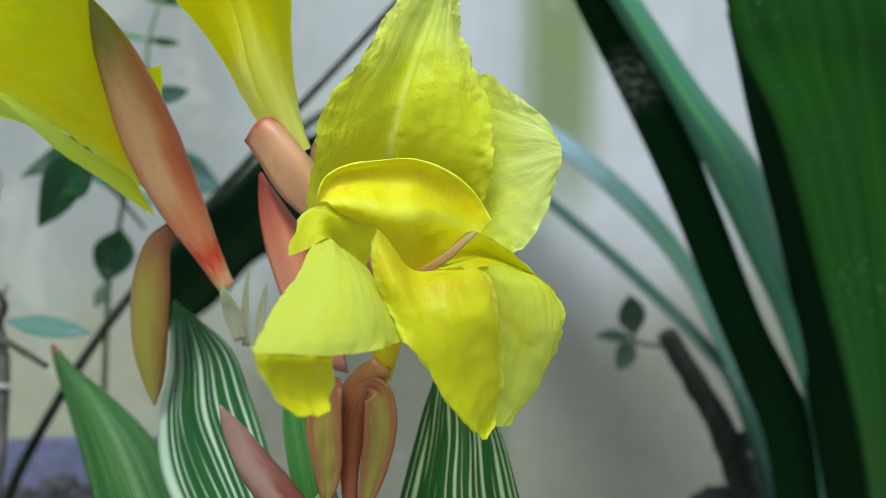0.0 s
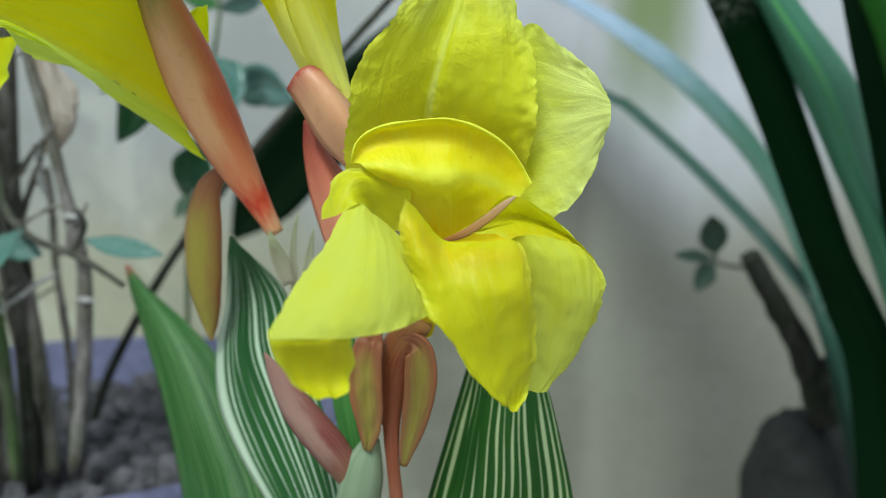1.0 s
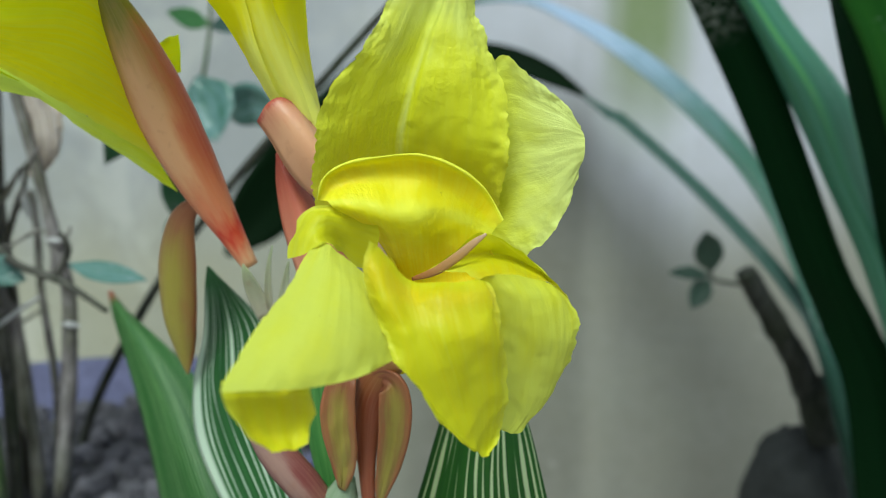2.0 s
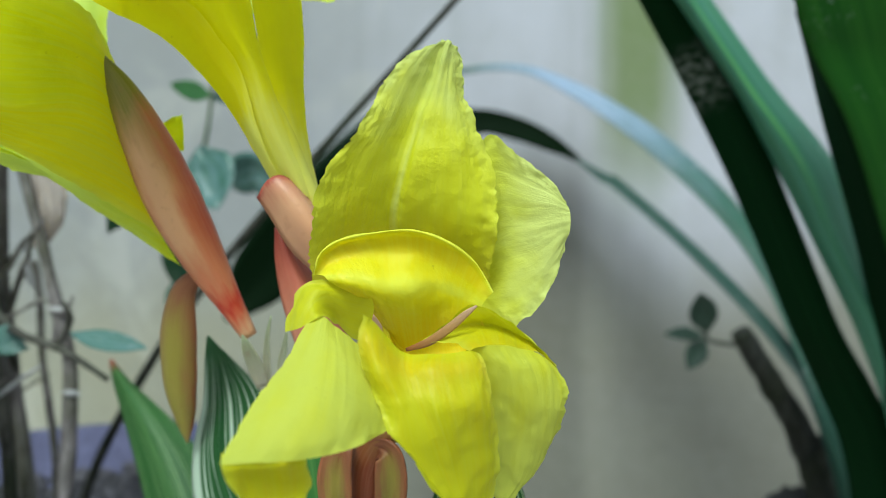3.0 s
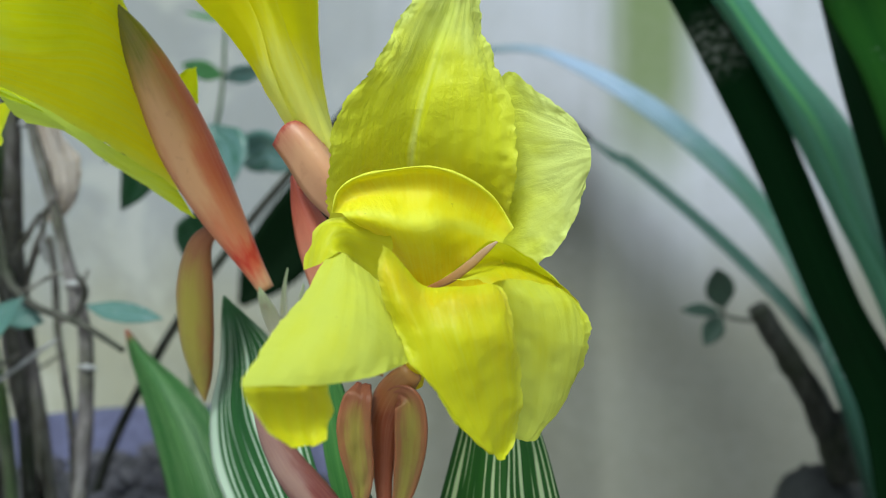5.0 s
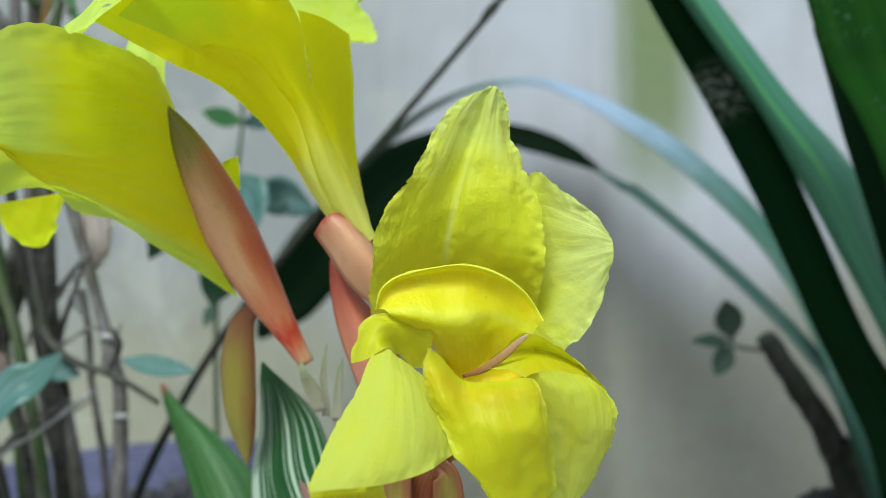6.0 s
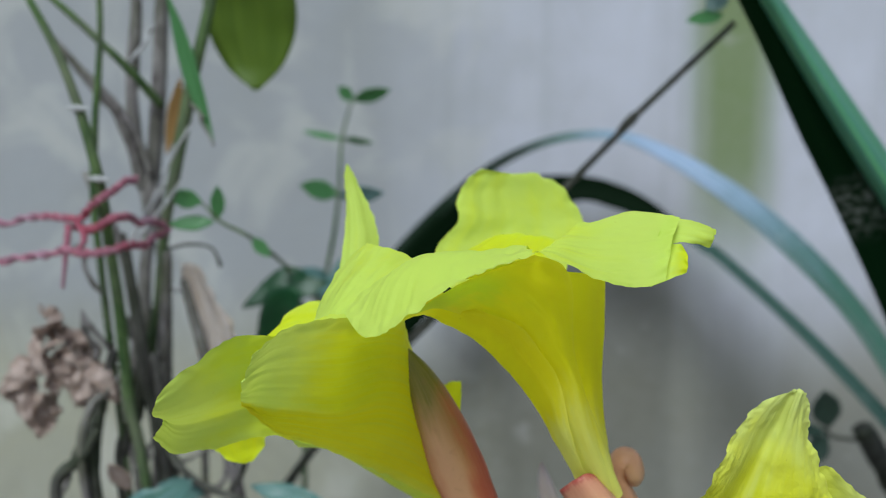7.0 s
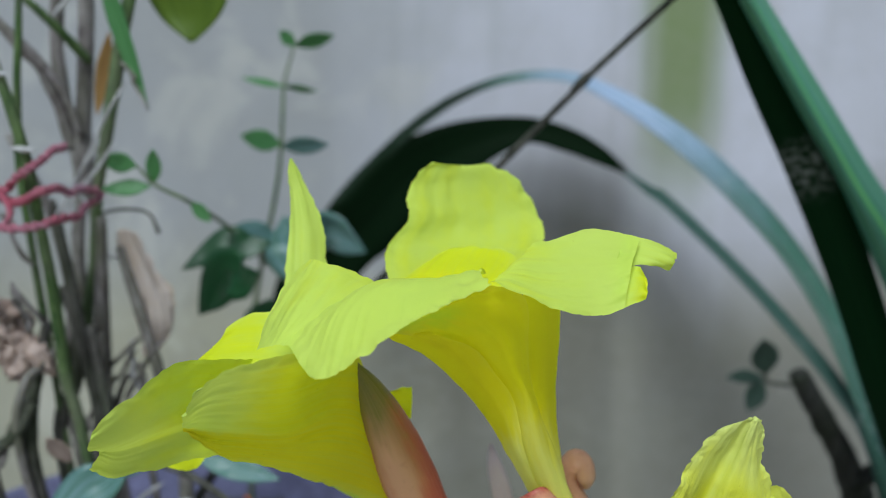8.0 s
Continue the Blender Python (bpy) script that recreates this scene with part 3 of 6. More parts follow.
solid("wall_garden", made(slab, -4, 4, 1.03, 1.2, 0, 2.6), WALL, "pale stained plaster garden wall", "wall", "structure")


def ground_sheet(bm):
    lines, n = [], 60
    for i in range(n + 1):
        row = []
        for j in range(n + 1):
            a, b = (i / n * 2 - 1), (j / n * 2 - 1)
            x, y = 400 * a * abs(a) ** 3, 400 * b * abs(b) ** 3
            h = 0.012 * noise.noise((x * 6, y * 6, 0)) if abs(x) + abs(y) < 3 else 0
            row.append((x, y, h - 0.012))
        lines.append(row)
    grid(bm, lines, [[(i, j) for j in range(n + 1)] for i in range(n + 1)])


solid("ground", weld(made(ground_sheet)), GROUND, "mostly unseen ground, made pale to bounce light upwards", "ground", "structure")

# ---------------------------------------------------------------- the canna
canna = thing("canna_plant", (-0.035, 0.30, 0.0), "flowering canna with yellow blooms and striped leaves", "plant")
THIN = 0.0


def creased(rows, share, depth):
    """Adds a groove to three-point rows, between their first and second points."""
    return [[a, Vector(a).lerp(Vector(b), share) + Vector((0, depth, 0)), b, c] for a, b, c in rows]


def petal(flower, rows_list, material=PETAL, label=""):
    bm = bmesh.new()
    for k, (rows, sets) in enumerate(rows_list):
        sheet(bm, rows, **{"ripple": 0.0006, "frill": 0.0009, "crumple": 0.00045, "seed": k * 3.7 + len(rows) + rows[0][0][0] * 900, **sets})
    return part("petal", weld(bm), material, flower, label, THIN)


# front bloom: a short tube behind the throat carries its petals
bloom = part("flower", weld(made(tube, [(-0.0193, 0.2680, 0.4109), (-0.0157, 0.2620, 0.4258), (-0.0144, 0.2620, 0.4375), (-0.0140, 0.2660, 0.4454)], [0.0035, 0.0042, 0.006, 0.008], 16, 14, cap=False, v0=0.0, v1=0.2)), PETAL, canna, "open yellow bloom with drooping lower petals", THIN)
row_1 = [(-0.0395, 0.2532, 0.4585), (-0.0281, 0.2621, 0.4573), (-0.0190, 0.2680, 0.4571), (-0.0119, 0.2660, 0.4572), (-0.0016, 0.2640, 0.4573), (0.0106, 0.2530, 0.4588)]
row_2 = [(-0.0354, 0.2334, 0.4706), (-0.0256, 0.2432, 0.4736), (-0.0175, 0.2500, 0.4758), (-0.0114, 0.2465, 0.4765), (0.0004, 0.2450, 0.4747), (0.0139, 0.2430, 0.4743)]
row_3 = [(-0.0312, 0.2301, 0.4881), (-0.0212, 0.2368, 0.4900), (-0.0134, 0.2430, 0.4903), (-0.0083, 0.2392, 0.4903), (0.0018, 0.2390, 0.4901), (0.0130, 0.2430, 0.4885)]
row_4 = [(-0.0213, 0.2325, 0.5012), (-0.0147, 0.2368, 0.5027), (-0.0091, 0.2418, 0.5025), (-0.0051, 0.2382, 0.5028), (0.0018, 0.2385, 0.5027), (0.0086, 0.2430, 0.5013)]
row_5 = [(-0.0148, 0.2359, 0.5141), (-0.0098, 0.2372, 0.5137), (-0.0048, 0.2410, 0.5127), (-0.0018, 0.2382, 0.5130), (0.0018, 0.2388, 0.5124), (0.0049, 0.2425, 0.5121)]
row_6 = [(-0.0080, 0.2371, 0.5208), (-0.0044, 0.2376, 0.5214), (-0.0015, 0.2392, 0.5216), (0.0005, 0.2378, 0.5216), (0.0026, 0.2390, 0.5212), (0.0047, 0.2415, 0.5189)]
row_7 = [(-0.0006, 0.2385, 0.5234), (0.0003, 0.2385, 0.5236), (0.0011, 0.2390, 0.5239), (0.0017, 0.2385, 0.5236), (0.0026, 0.2390, 0.5231), (0.0036, 0.2405, 0.5224)]
petal(bloom, [([row_1, row_2, row_3, row_4, row_5, row_6, row_7], dict(across=96, along=120, v0=0.2, v1=1.0, ripple=0.0004, frill=0.0013, crumple=0.0004, fringe=0.0005))], PETAL_RIBBED)
row_1 = [(0.0025, 0.2560, 0.4881), (0.0036, 0.2620, 0.4657), (0.0070, 0.2600, 0.4494)]
row_2 = [(0.0108, 0.2500, 0.4999), (0.0137, 0.2530, 0.4737), (0.0162, 0.2520, 0.4467)]
row_3 = [(0.0193, 0.2470, 0.4945), (0.0224, 0.2480, 0.4751), (0.0240, 0.2490, 0.4517)]
row_4 = [(0.0269, 0.2460, 0.4883), (0.0288, 0.2455, 0.4766), (0.0293, 0.2480, 0.4606)]
row_5 = [(0.0322, 0.2470, 0.4817), (0.0334, 0.2465, 0.4773), (0.0319, 0.2480, 0.4682)]
petal(bloom, [([row_1, row_2, row_3, row_4, row_5], dict(across=80, along=80, v0=0.45, v1=1.15, ripple=0.0004, frill=0.0010, crumple=0.0003, fringe=0.0003))], PETAL_CRISP)
cup = [
    [(-0.0337, 0.2305, 0.4626), (-0.0314, 0.2296, 0.4687), (-0.0262, 0.2306, 0.4721), (-0.0181, 0.2328, 0.4737), (-0.0084, 0.2347, 0.4744), (0.0006, 0.2362, 0.4716), (0.0084, 0.2372, 0.4659), (0.0133, 0.2360, 0.4580)],
    [(-0.0333, 0.2298, 0.4626), (-0.0310, 0.2289, 0.4682), (-0.0258, 0.2299, 0.4716), (-0.0179, 0.2322, 0.4732), (-0.0083, 0.2341, 0.4739), (0.0005, 0.2357, 0.4711), (0.0081, 0.2366, 0.4656), (0.0130, 0.2355, 0.4577)],
    [(-0.0328, 0.2306, 0.4626), (-0.0303, 0.2308, 0.4675), (-0.0255, 0.2324, 0.4705), (-0.0179, 0.2346, 0.4718), (-0.0087, 0.2363, 0.4722), (-0.0001, 0.2378, 0.4697), (0.0071, 0.2382, 0.4643), (0.0124, 0.2360, 0.4571)],
    [(-0.0319, 0.2308, 0.4626), (-0.0288, 0.2314, 0.4659), (-0.0237, 0.2332, 0.4679), (-0.0170, 0.2356, 0.4687), (-0.0086, 0.2376, 0.4683), (-0.0008, 0.2396, 0.4660), (0.0059, 0.2396, 0.4617), (0.0117, 0.2368, 0.4564)],
    [(-0.0311, 0.2302, 0.4624), (-0.0269, 0.2296, 0.4642), (-0.0218, 0.2311, 0.4648), (-0.0157, 0.2332, 0.4642), (-0.0084, 0.2360, 0.4637), (-0.0014, 0.2398, 0.4626), (0.0049, 0.2406, 0.4594), (0.0109, 0.2376, 0.4554)],
    [(-0.0299, 0.2292, 0.4620), (-0.0250, 0.2278, 0.4622), (-0.0199, 0.2288, 0.4614), (-0.0143, 0.2304, 0.4597), (-0.0078, 0.2338, 0.4591), (-0.0017, 0.2397, 0.4588), (0.0042, 0.2415, 0.4568), (0.0103, 0.2384, 0.4543)],
    [(-0.0285, 0.2292, 0.4609), (-0.0234, 0.2280, 0.4600), (-0.0188, 0.2302, 0.4578), (-0.0136, 0.2326, 0.4552), (-0.0075, 0.2358, 0.4543), (-0.0018, 0.2410, 0.4545), (0.0038, 0.2426, 0.4539), (0.0099, 0.2392, 0.4528)],
    [(-0.0252, 0.2320, 0.4586), (-0.0212, 0.2332, 0.4560), (-0.0178, 0.2366, 0.4531), (-0.0134, 0.2394, 0.4501), (-0.0078, 0.2412, 0.4489), (-0.0022, 0.2440, 0.4494), (0.0037, 0.2440, 0.4503), (0.0099, 0.2402, 0.4510)],
    [(-0.0218, 0.2400, 0.4542), (-0.0190, 0.2424, 0.4506), (-0.0167, 0.2444, 0.4472), (-0.0131, 0.2462, 0.4441), (-0.0080, 0.2466, 0.4430), (-0.0019, 0.2466, 0.4445), (0.0041, 0.2450, 0.4467), (0.0104, 0.2414, 0.4490)],
    [(-0.0192, 0.2450, 0.4496), (-0.0170, 0.2460, 0.4459), (-0.0148, 0.2472, 0.4426), (-0.0122, 0.2480, 0.4398), (-0.0076, 0.2480, 0.4389), (-0.0014, 0.2474, 0.4399), (0.0047, 0.2464, 0.4425), (0.0115, 0.2424, 0.4463)],
    [(-0.0160, 0.2440, 0.4452), (-0.0142, 0.2440, 0.4413), (-0.0121, 0.2440, 0.4383), (-0.0094, 0.2440, 0.4366), (-0.0052, 0.2440, 0.4357), (0.0005, 0.2436, 0.4364), (0.0064, 0.2430, 0.4389), (0.0127, 0.2410, 0.4435)],
]
# tones paint in the light on the cup's bulge and rim
petal(bloom, [(cup, dict(across=72, along=90, tones=[0.85, 0.7, 0.25, 0.25, 0.5, 0.7, 0.4, 0.15, 0.05, 0.0, 0.0], ripple=0.0003, frill=0.0005, crumple=0.0003))], PETAL_DEEP, "deep yellow cupped inner petal")
row_1 = [(-0.0330, 0.2220, 0.4512), (-0.0291, 0.2220, 0.4528), (-0.0256, 0.2220, 0.4503), (-0.0199, 0.2220, 0.4457), (-0.0185, 0.2210, 0.4442)]
row_2 = [(-0.0345, 0.2080, 0.4440), (-0.0281, 0.2070, 0.4445), (-0.0217, 0.2080, 0.4438), (-0.0167, 0.2120, 0.4413), (-0.0142, 0.2160, 0.4380)]
row_3 = [(-0.0367, 0.1920, 0.4377), (-0.0273, 0.1920, 0.4379), (-0.0196, 0.1960, 0.4373), (-0.0142, 0.2040, 0.4353), (-0.0109, 0.2110, 0.4321)]
row_4 = [(-0.0376, 0.1770, 0.4318), (-0.0281, 0.1820, 0.4315), (-0.0198, 0.1890, 0.4313), (-0.0143, 0.1980, 0.4307), (-0.0101, 0.2080, 0.4288)]
row_5 = [(-0.0375, 0.1720, 0.4296), (-0.0293, 0.1780, 0.4284), (-0.0218, 0.1850, 0.4276), (-0.0148, 0.1940, 0.4276), (-0.0101, 0.2060, 0.4283)]
row_6 = [(-0.0388, 0.1765, 0.4304), (-0.0346, 0.1800, 0.4294), (-0.0287, 0.1840, 0.4289), (-0.0249, 0.1900, 0.4281)]
row_7 = [(-0.0376, 0.1725, 0.4293), (-0.0331, 0.1757, 0.4286), (-0.0275, 0.1798, 0.4278), (-0.0233, 0.1850, 0.4270)]
row_8 = [(-0.0362, 0.1730, 0.4259), (-0.0327, 0.1780, 0.4241), (-0.0281, 0.1840, 0.4220), (-0.0237, 0.1890, 0.4216)]
row_9 = [(-0.0336, 0.1760, 0.4201), (-0.0316, 0.1800, 0.4188), (-0.0275, 0.1840, 0.4175), (-0.0241, 0.1880, 0.4182)]
row_10 = [(-0.0308, 0.1780, 0.4168), (-0.0288, 0.1790, 0.4159), (-0.0262, 0.1820, 0.4151), (-0.0236, 0.1840, 0.4159)]
row_11 = [(-0.0395, 0.2260, 0.4481), (-0.0357, 0.2220, 0.4495), (-0.0322, 0.2210, 0.4513)]
row_12 = [(-0.0391, 0.2280, 0.4533), (-0.0340, 0.2240, 0.4551), (-0.0290, 0.2215, 0.4529)]
row_13 = [(-0.0366, 0.2300, 0.4596), (-0.0303, 0.2270, 0.4586), (-0.0278, 0.2340, 0.4490)]
row_14 = [(-0.0305, 0.2308, 0.4613), (-0.0254, 0.2310, 0.4572), (-0.0244, 0.2370, 0.4451)]
row_15 = [(-0.0226, 0.2315, 0.4607), (-0.0179, 0.2320, 0.4552), (-0.0212, 0.2385, 0.4440)]
petal(bloom, [
    ([row_1, row_2, row_3, row_4, row_5], dict(across=70, along=80, v0=0.75, v1=0.85, ripple=0.0003, frill=0.0006, crumple=0.0002)),
    ([row_6, row_7, row_8, row_9, row_10], dict(across=18, along=18, v0=0.3, v1=0.35)),
    ([row_11, row_12, row_13, row_14, row_15], dict(across=14, along=20, v0=0.6, v1=0.45))], PETAL, "broad pale yellow petal with a folded tip")
row_1 = [(-0.0160, 0.2085, 0.4551), (-0.0139, 0.2120, 0.4522), (-0.0077, 0.2165, 0.4449), (-0.0005, 0.2160, 0.4447), (0.0074, 0.2185, 0.4452), (0.0106, 0.2205, 0.4446)]
row_2 = [(-0.0170, 0.2082, 0.4492), (-0.0131, 0.2076, 0.4477), (-0.0067, 0.2120, 0.4422), (-0.0004, 0.2105, 0.4424), (0.0083, 0.2145, 0.4423), (0.0117, 0.2190, 0.4418)]
row_3 = [(-0.0164, 0.2082, 0.4436), (-0.0113, 0.2058, 0.4422), (-0.0052, 0.2088, 0.4393), (0.0008, 0.2085, 0.4391), (0.0092, 0.2125, 0.4386), (0.0132, 0.2175, 0.4379)]
row_4 = [(-0.0146, 0.2082, 0.4385), (-0.0092, 0.2052, 0.4374), (-0.0036, 0.2065, 0.4351), (0.0024, 0.2060, 0.4346), (0.0107, 0.2110, 0.4336), (0.0144, 0.2172, 0.4314)]
row_5 = [(-0.0114, 0.2062, 0.4330), (-0.0065, 0.2046, 0.4319), (-0.0010, 0.2065, 0.4293), (0.0041, 0.2075, 0.4279), (0.0111, 0.2135, 0.4260), (0.0150, 0.2205, 0.4232)]
row_6 = [(-0.0092, 0.2032, 0.4287), (-0.0050, 0.2050, 0.4252), (0.0008, 0.2080, 0.4220), (0.0058, 0.2105, 0.4204), (0.0114, 0.2165, 0.4178), (0.0149, 0.2225, 0.4150)]
row_7 = [(-0.0039, 0.2030, 0.4241), (-0.0008, 0.2075, 0.4175), (0.0032, 0.2105, 0.4149), (0.0069, 0.2130, 0.4133), (0.0110, 0.2185, 0.4103), (0.0140, 0.2230, 0.4087)]
row_8 = [(0.0003, 0.2075, 0.4140), (0.0033, 0.2100, 0.4108), (0.0056, 0.2130, 0.4086), (0.0081, 0.2155, 0.4068), (0.0105, 0.2200, 0.4041), (0.0130, 0.2205, 0.4055)]
row_9 = [(0.0073, 0.2150, 0.4057), (0.0082, 0.2155, 0.4048), (0.0095, 0.2165, 0.4038), (0.0103, 0.2180, 0.4026), (0.0111, 0.2190, 0.4025), (0.0121, 0.2200, 0.4040)]
petal(bloom, [
    ([row_1, row_2, row_3, row_4, row_5, row_6, row_7, row_8, row_9], dict(across=76, along=100, fringe=0.0003, tones=[0.35, 0.12, 0.22, 0.32, 0.38, 0.4, 0.42, 0.45, 0.5], ripple=0.0002, frill=0.0008, crumple=0.0005))], PETAL, "drooping petal with an upturned tongue")
row_1 = [(0.0069, 0.2215, 0.4447), (0.0123, 0.2240, 0.4458), (0.0177, 0.2290, 0.4447), (0.0247, 0.2320, 0.4426), (0.0298, 0.2330, 0.4386)]
row_2 = [(0.0090, 0.2270, 0.4381), (0.0157, 0.2245, 0.4399), (0.0213, 0.2262, 0.4391), (0.0276, 0.2300, 0.4379), (0.0319, 0.2330, 0.4343)]
row_3 = [(0.0101, 0.2310, 0.4288), (0.0163, 0.2285, 0.4293), (0.0227, 0.2275, 0.4297), (0.0283, 0.2300, 0.4293), (0.0318, 0.2330, 0.4295)]
row_4 = [(0.0101, 0.2365, 0.4188), (0.0161, 0.2335, 0.4196), (0.0219, 0.2320, 0.4201), (0.0270, 0.2330, 0.4207), (0.0299, 0.2360, 0.4216)]
row_5 = [(0.0100, 0.2425, 0.4082), (0.0154, 0.2395, 0.4084), (0.0204, 0.2370, 0.4092), (0.0241, 0.2375, 0.4106), (0.0266, 0.2390, 0.4129)]
row_6 = [(0.0104, 0.2460, 0.4007), (0.0143, 0.2430, 0.4009), (0.0166, 0.2405, 0.4013), (0.0189, 0.2400, 0.4021), (0.0216, 0.2400, 0.4061)]
row_7 = [(0.0081, 0.2200, 0.4452), (0.0123, 0.2240, 0.4458), (0.0177, 0.2290, 0.4447), (0.0247, 0.2320, 0.4426), (0.0298, 0.2330, 0.4386)]
row_8 = [(0.0017, 0.2320, 0.4452), (0.0084, 0.2400, 0.4481), (0.0157, 0.2430, 0.4472), (0.0232, 0.2420, 0.4436), (0.0291, 0.2360, 0.4385)]
row_9 = [(-0.0077, 0.2360, 0.4435), (0.0014, 0.2350, 0.4503), (0.0076, 0.2340, 0.4547), (0.0138, 0.2360, 0.4523), (0.0233, 0.2380, 0.4455)]
petal(bloom, [
    ([row_1, row_2, row_3, row_4, row_5, row_6], dict(across=70, along=90, v0=0.6, v1=1.0, ripple=0.0003, crumple=0.0005, fringe=0.0003)),
    ([row_7, row_8, row_9], dict(across=22, along=16, v0=0.15, v1=0.6))])
part("stamen", weld(made(tube, [(-0.0102, 0.2375, 0.4421), (-0.0040, 0.2352, 0.4446), (0.0016, 0.2335, 0.4485), (0.0062, 0.2322, 0.4525), (0.0091, 0.2318, 0.4547)], [0.0005, 0.0011, 0.0012, 0.0009, 0.0003], 12, 24, 0.4)), ANTHER, bloom, "pinkish stamen lying in the throat")

# left bloom, opening sideways
bloom = part("flower", weld(made(tube, [(-0.0821, 0.2900, 0.4529), (-0.0910, 0.2860, 0.4720), (-0.1021, 0.2840, 0.4923), (-0.1139, 0.2840, 0.5064)], [0.003, 0.0045, 0.008, 0.013], 16, 14, cap=False, v0=0.0, v1=0.3)), PETAL, canna, "yellow bloom turned sideways above a salmon bud", THIN)
row_1 = [(-0.0878, 0.2890, 0.4613), (-0.0870, 0.2885, 0.4604), (-0.0861, 0.2880, 0.4595), (-0.0853, 0.2880, 0.4583), (-0.0845, 0.2880, 0.4570)]
row_2 = [(-0.1077, 0.2720, 0.5262), (-0.1046, 0.2700, 0.5147), (-0.1027, 0.2720, 0.5013), (-0.1009, 0.2750, 0.4875), (-0.1002, 0.2820, 0.4727)]
row_3 = [(-0.1070, 0.2520, 0.5385), (-0.1105, 0.2560, 0.5262), (-0.1129, 0.2620, 0.5124), (-0.1130, 0.2640, 0.4983), (-0.1140, 0.2720, 0.4837)]
row_4 = [(-0.1146, 0.2240, 0.5425), (-0.1206, 0.2360, 0.5281), (-0.1256, 0.2500, 0.5112), (-0.1259, 0.2540, 0.5031), (-0.1262, 0.2600, 0.4937)]
row_5 = [(-0.1218, 0.2135, 0.5433), (-0.1320, 0.2300, 0.5284), (-0.1387, 0.2460, 0.5121), (-0.1380, 0.2480, 0.5064), (-0.1371, 0.2520, 0.5005)]
row_6 = [(-0.1300, 0.2120, 0.5416), (-0.1403, 0.2280, 0.5277), (-0.1473, 0.2445, 0.5129), (-0.1454, 0.2460, 0.5079), (-0.1432, 0.2490, 0.5030)]
row_7 = [(-0.1392, 0.2160, 0.5339), (-0.1455, 0.2240, 0.5246), (-0.1522, 0.2410, 0.5145), (-0.1517, 0.2430, 0.5128), (-0.1508, 0.2440, 0.5113)]
petal(bloom, [([row_1, row_2, row_3, row_4, row_5, row_6, row_7], dict(across=120, along=90, tones=[0.0, 0.1, 0.22, 0.45, 0.72, 0.95, 1.1], ripple=0.0003, frill=0.0009, crumple=0.0002, pleat=0.0007))], PETAL_FAN, "broad pleated petal folded along its middle")
row_1 = [(-0.1237, 0.2870, 0.4882), (-0.1294, 0.2870, 0.5045), (-0.1330, 0.2870, 0.5208)]
row_2 = [(-0.1354, 0.2640, 0.4958), (-0.1410, 0.2600, 0.5121), (-0.1387, 0.2520, 0.5314)]
row_3 = [(-0.1484, 0.2540, 0.5012), (-0.1516, 0.2460, 0.5166), (-0.1503, 0.2375, 0.5345)]
row_4 = [(-0.1649, 0.2520, 0.4974), (-0.1612, 0.2360, 0.5154), (-0.1565, 0.2270, 0.5314)]
row_5 = [(-0.1744, 0.2450, 0.4974), (-0.1679, 0.2280, 0.5142), (-0.1650, 0.2240, 0.5246)]
row_6 = [(-0.1734, 0.2300, 0.5066), (-0.1705, 0.2230, 0.5153), (-0.1688, 0.2230, 0.5207)]
petal(bloom, [(creased([row_1, row_2, row_3, row_4, row_5, row_6], 0.55, 0.006), dict(across=60, along=60, v0=0.3, v1=1.1, ripple=0.0003, crumple=0.0002, pleat=0.0004))], PETAL_FRESH)
row_1 = [(-0.0957, 0.2920, 0.4607), (-0.1002, 0.2900, 0.4693), (-0.1036, 0.2880, 0.4757)]
row_2 = [(-0.1110, 0.2900, 0.4709), (-0.1128, 0.2840, 0.4764), (-0.1132, 0.2790, 0.4816)]
row_3 = [(-0.1226, 0.2860, 0.4798), (-0.1249, 0.2780, 0.4853), (-0.1253, 0.2680, 0.4918)]
row_4 = [(-0.1317, 0.2800, 0.4887), (-0.1337, 0.2720, 0.4920), (-0.1346, 0.2620, 0.4975)]
row_5 = [(-0.1428, 0.2720, 0.4918), (-0.1433, 0.2640, 0.4959), (-0.1435, 0.2560, 0.5019)]
petal(bloom, [([row_1, row_2, row_3, row_4, row_5], dict(across=18, along=26, v0=0.6, v1=1.1))], PETAL_FRESH)
row_1 = [(-0.1536, 0.2840, 0.5010), (-0.1665, 0.2840, 0.4992), (-0.1816, 0.2840, 0.4974)]
row_2 = [(-0.1600, 0.2860, 0.4918), (-0.1710, 0.2860, 0.4909), (-0.1824, 0.2860, 0.4920)]
row_3 = [(-0.1615, 0.2870, 0.4869), (-0.1702, 0.2870, 0.4854), (-0.1803, 0.2870, 0.4867)]
row_4 = [(-0.1655, 0.2870, 0.4820), (-0.1690, 0.2870, 0.4810), (-0.1751, 0.2870, 0.4821)]
petal(bloom, [([row_1, row_2, row_3, row_4], dict(across=12, along=12, v0=0.2, v1=0.5))], PETAL_FRESH)
row_1 = [(-0.1558, 0.2580, 0.5267), (-0.1547, 0.2620, 0.5271), (-0.1539, 0.2660, 0.5278)]
row_2 = [(-0.1476, 0.2560, 0.5267), (-0.1480, 0.2640, 0.5317), (-0.1469, 0.2700, 0.5357)]
row_3 = [(-0.1374, 0.2550, 0.5274), (-0.1400, 0.2650, 0.5334), (-0.1418, 0.2720, 0.5395)]
row_4 = [(-0.1294, 0.2560, 0.5273), (-0.1312, 0.2640, 0.5339), (-0.1354, 0.2710, 0.5408)]
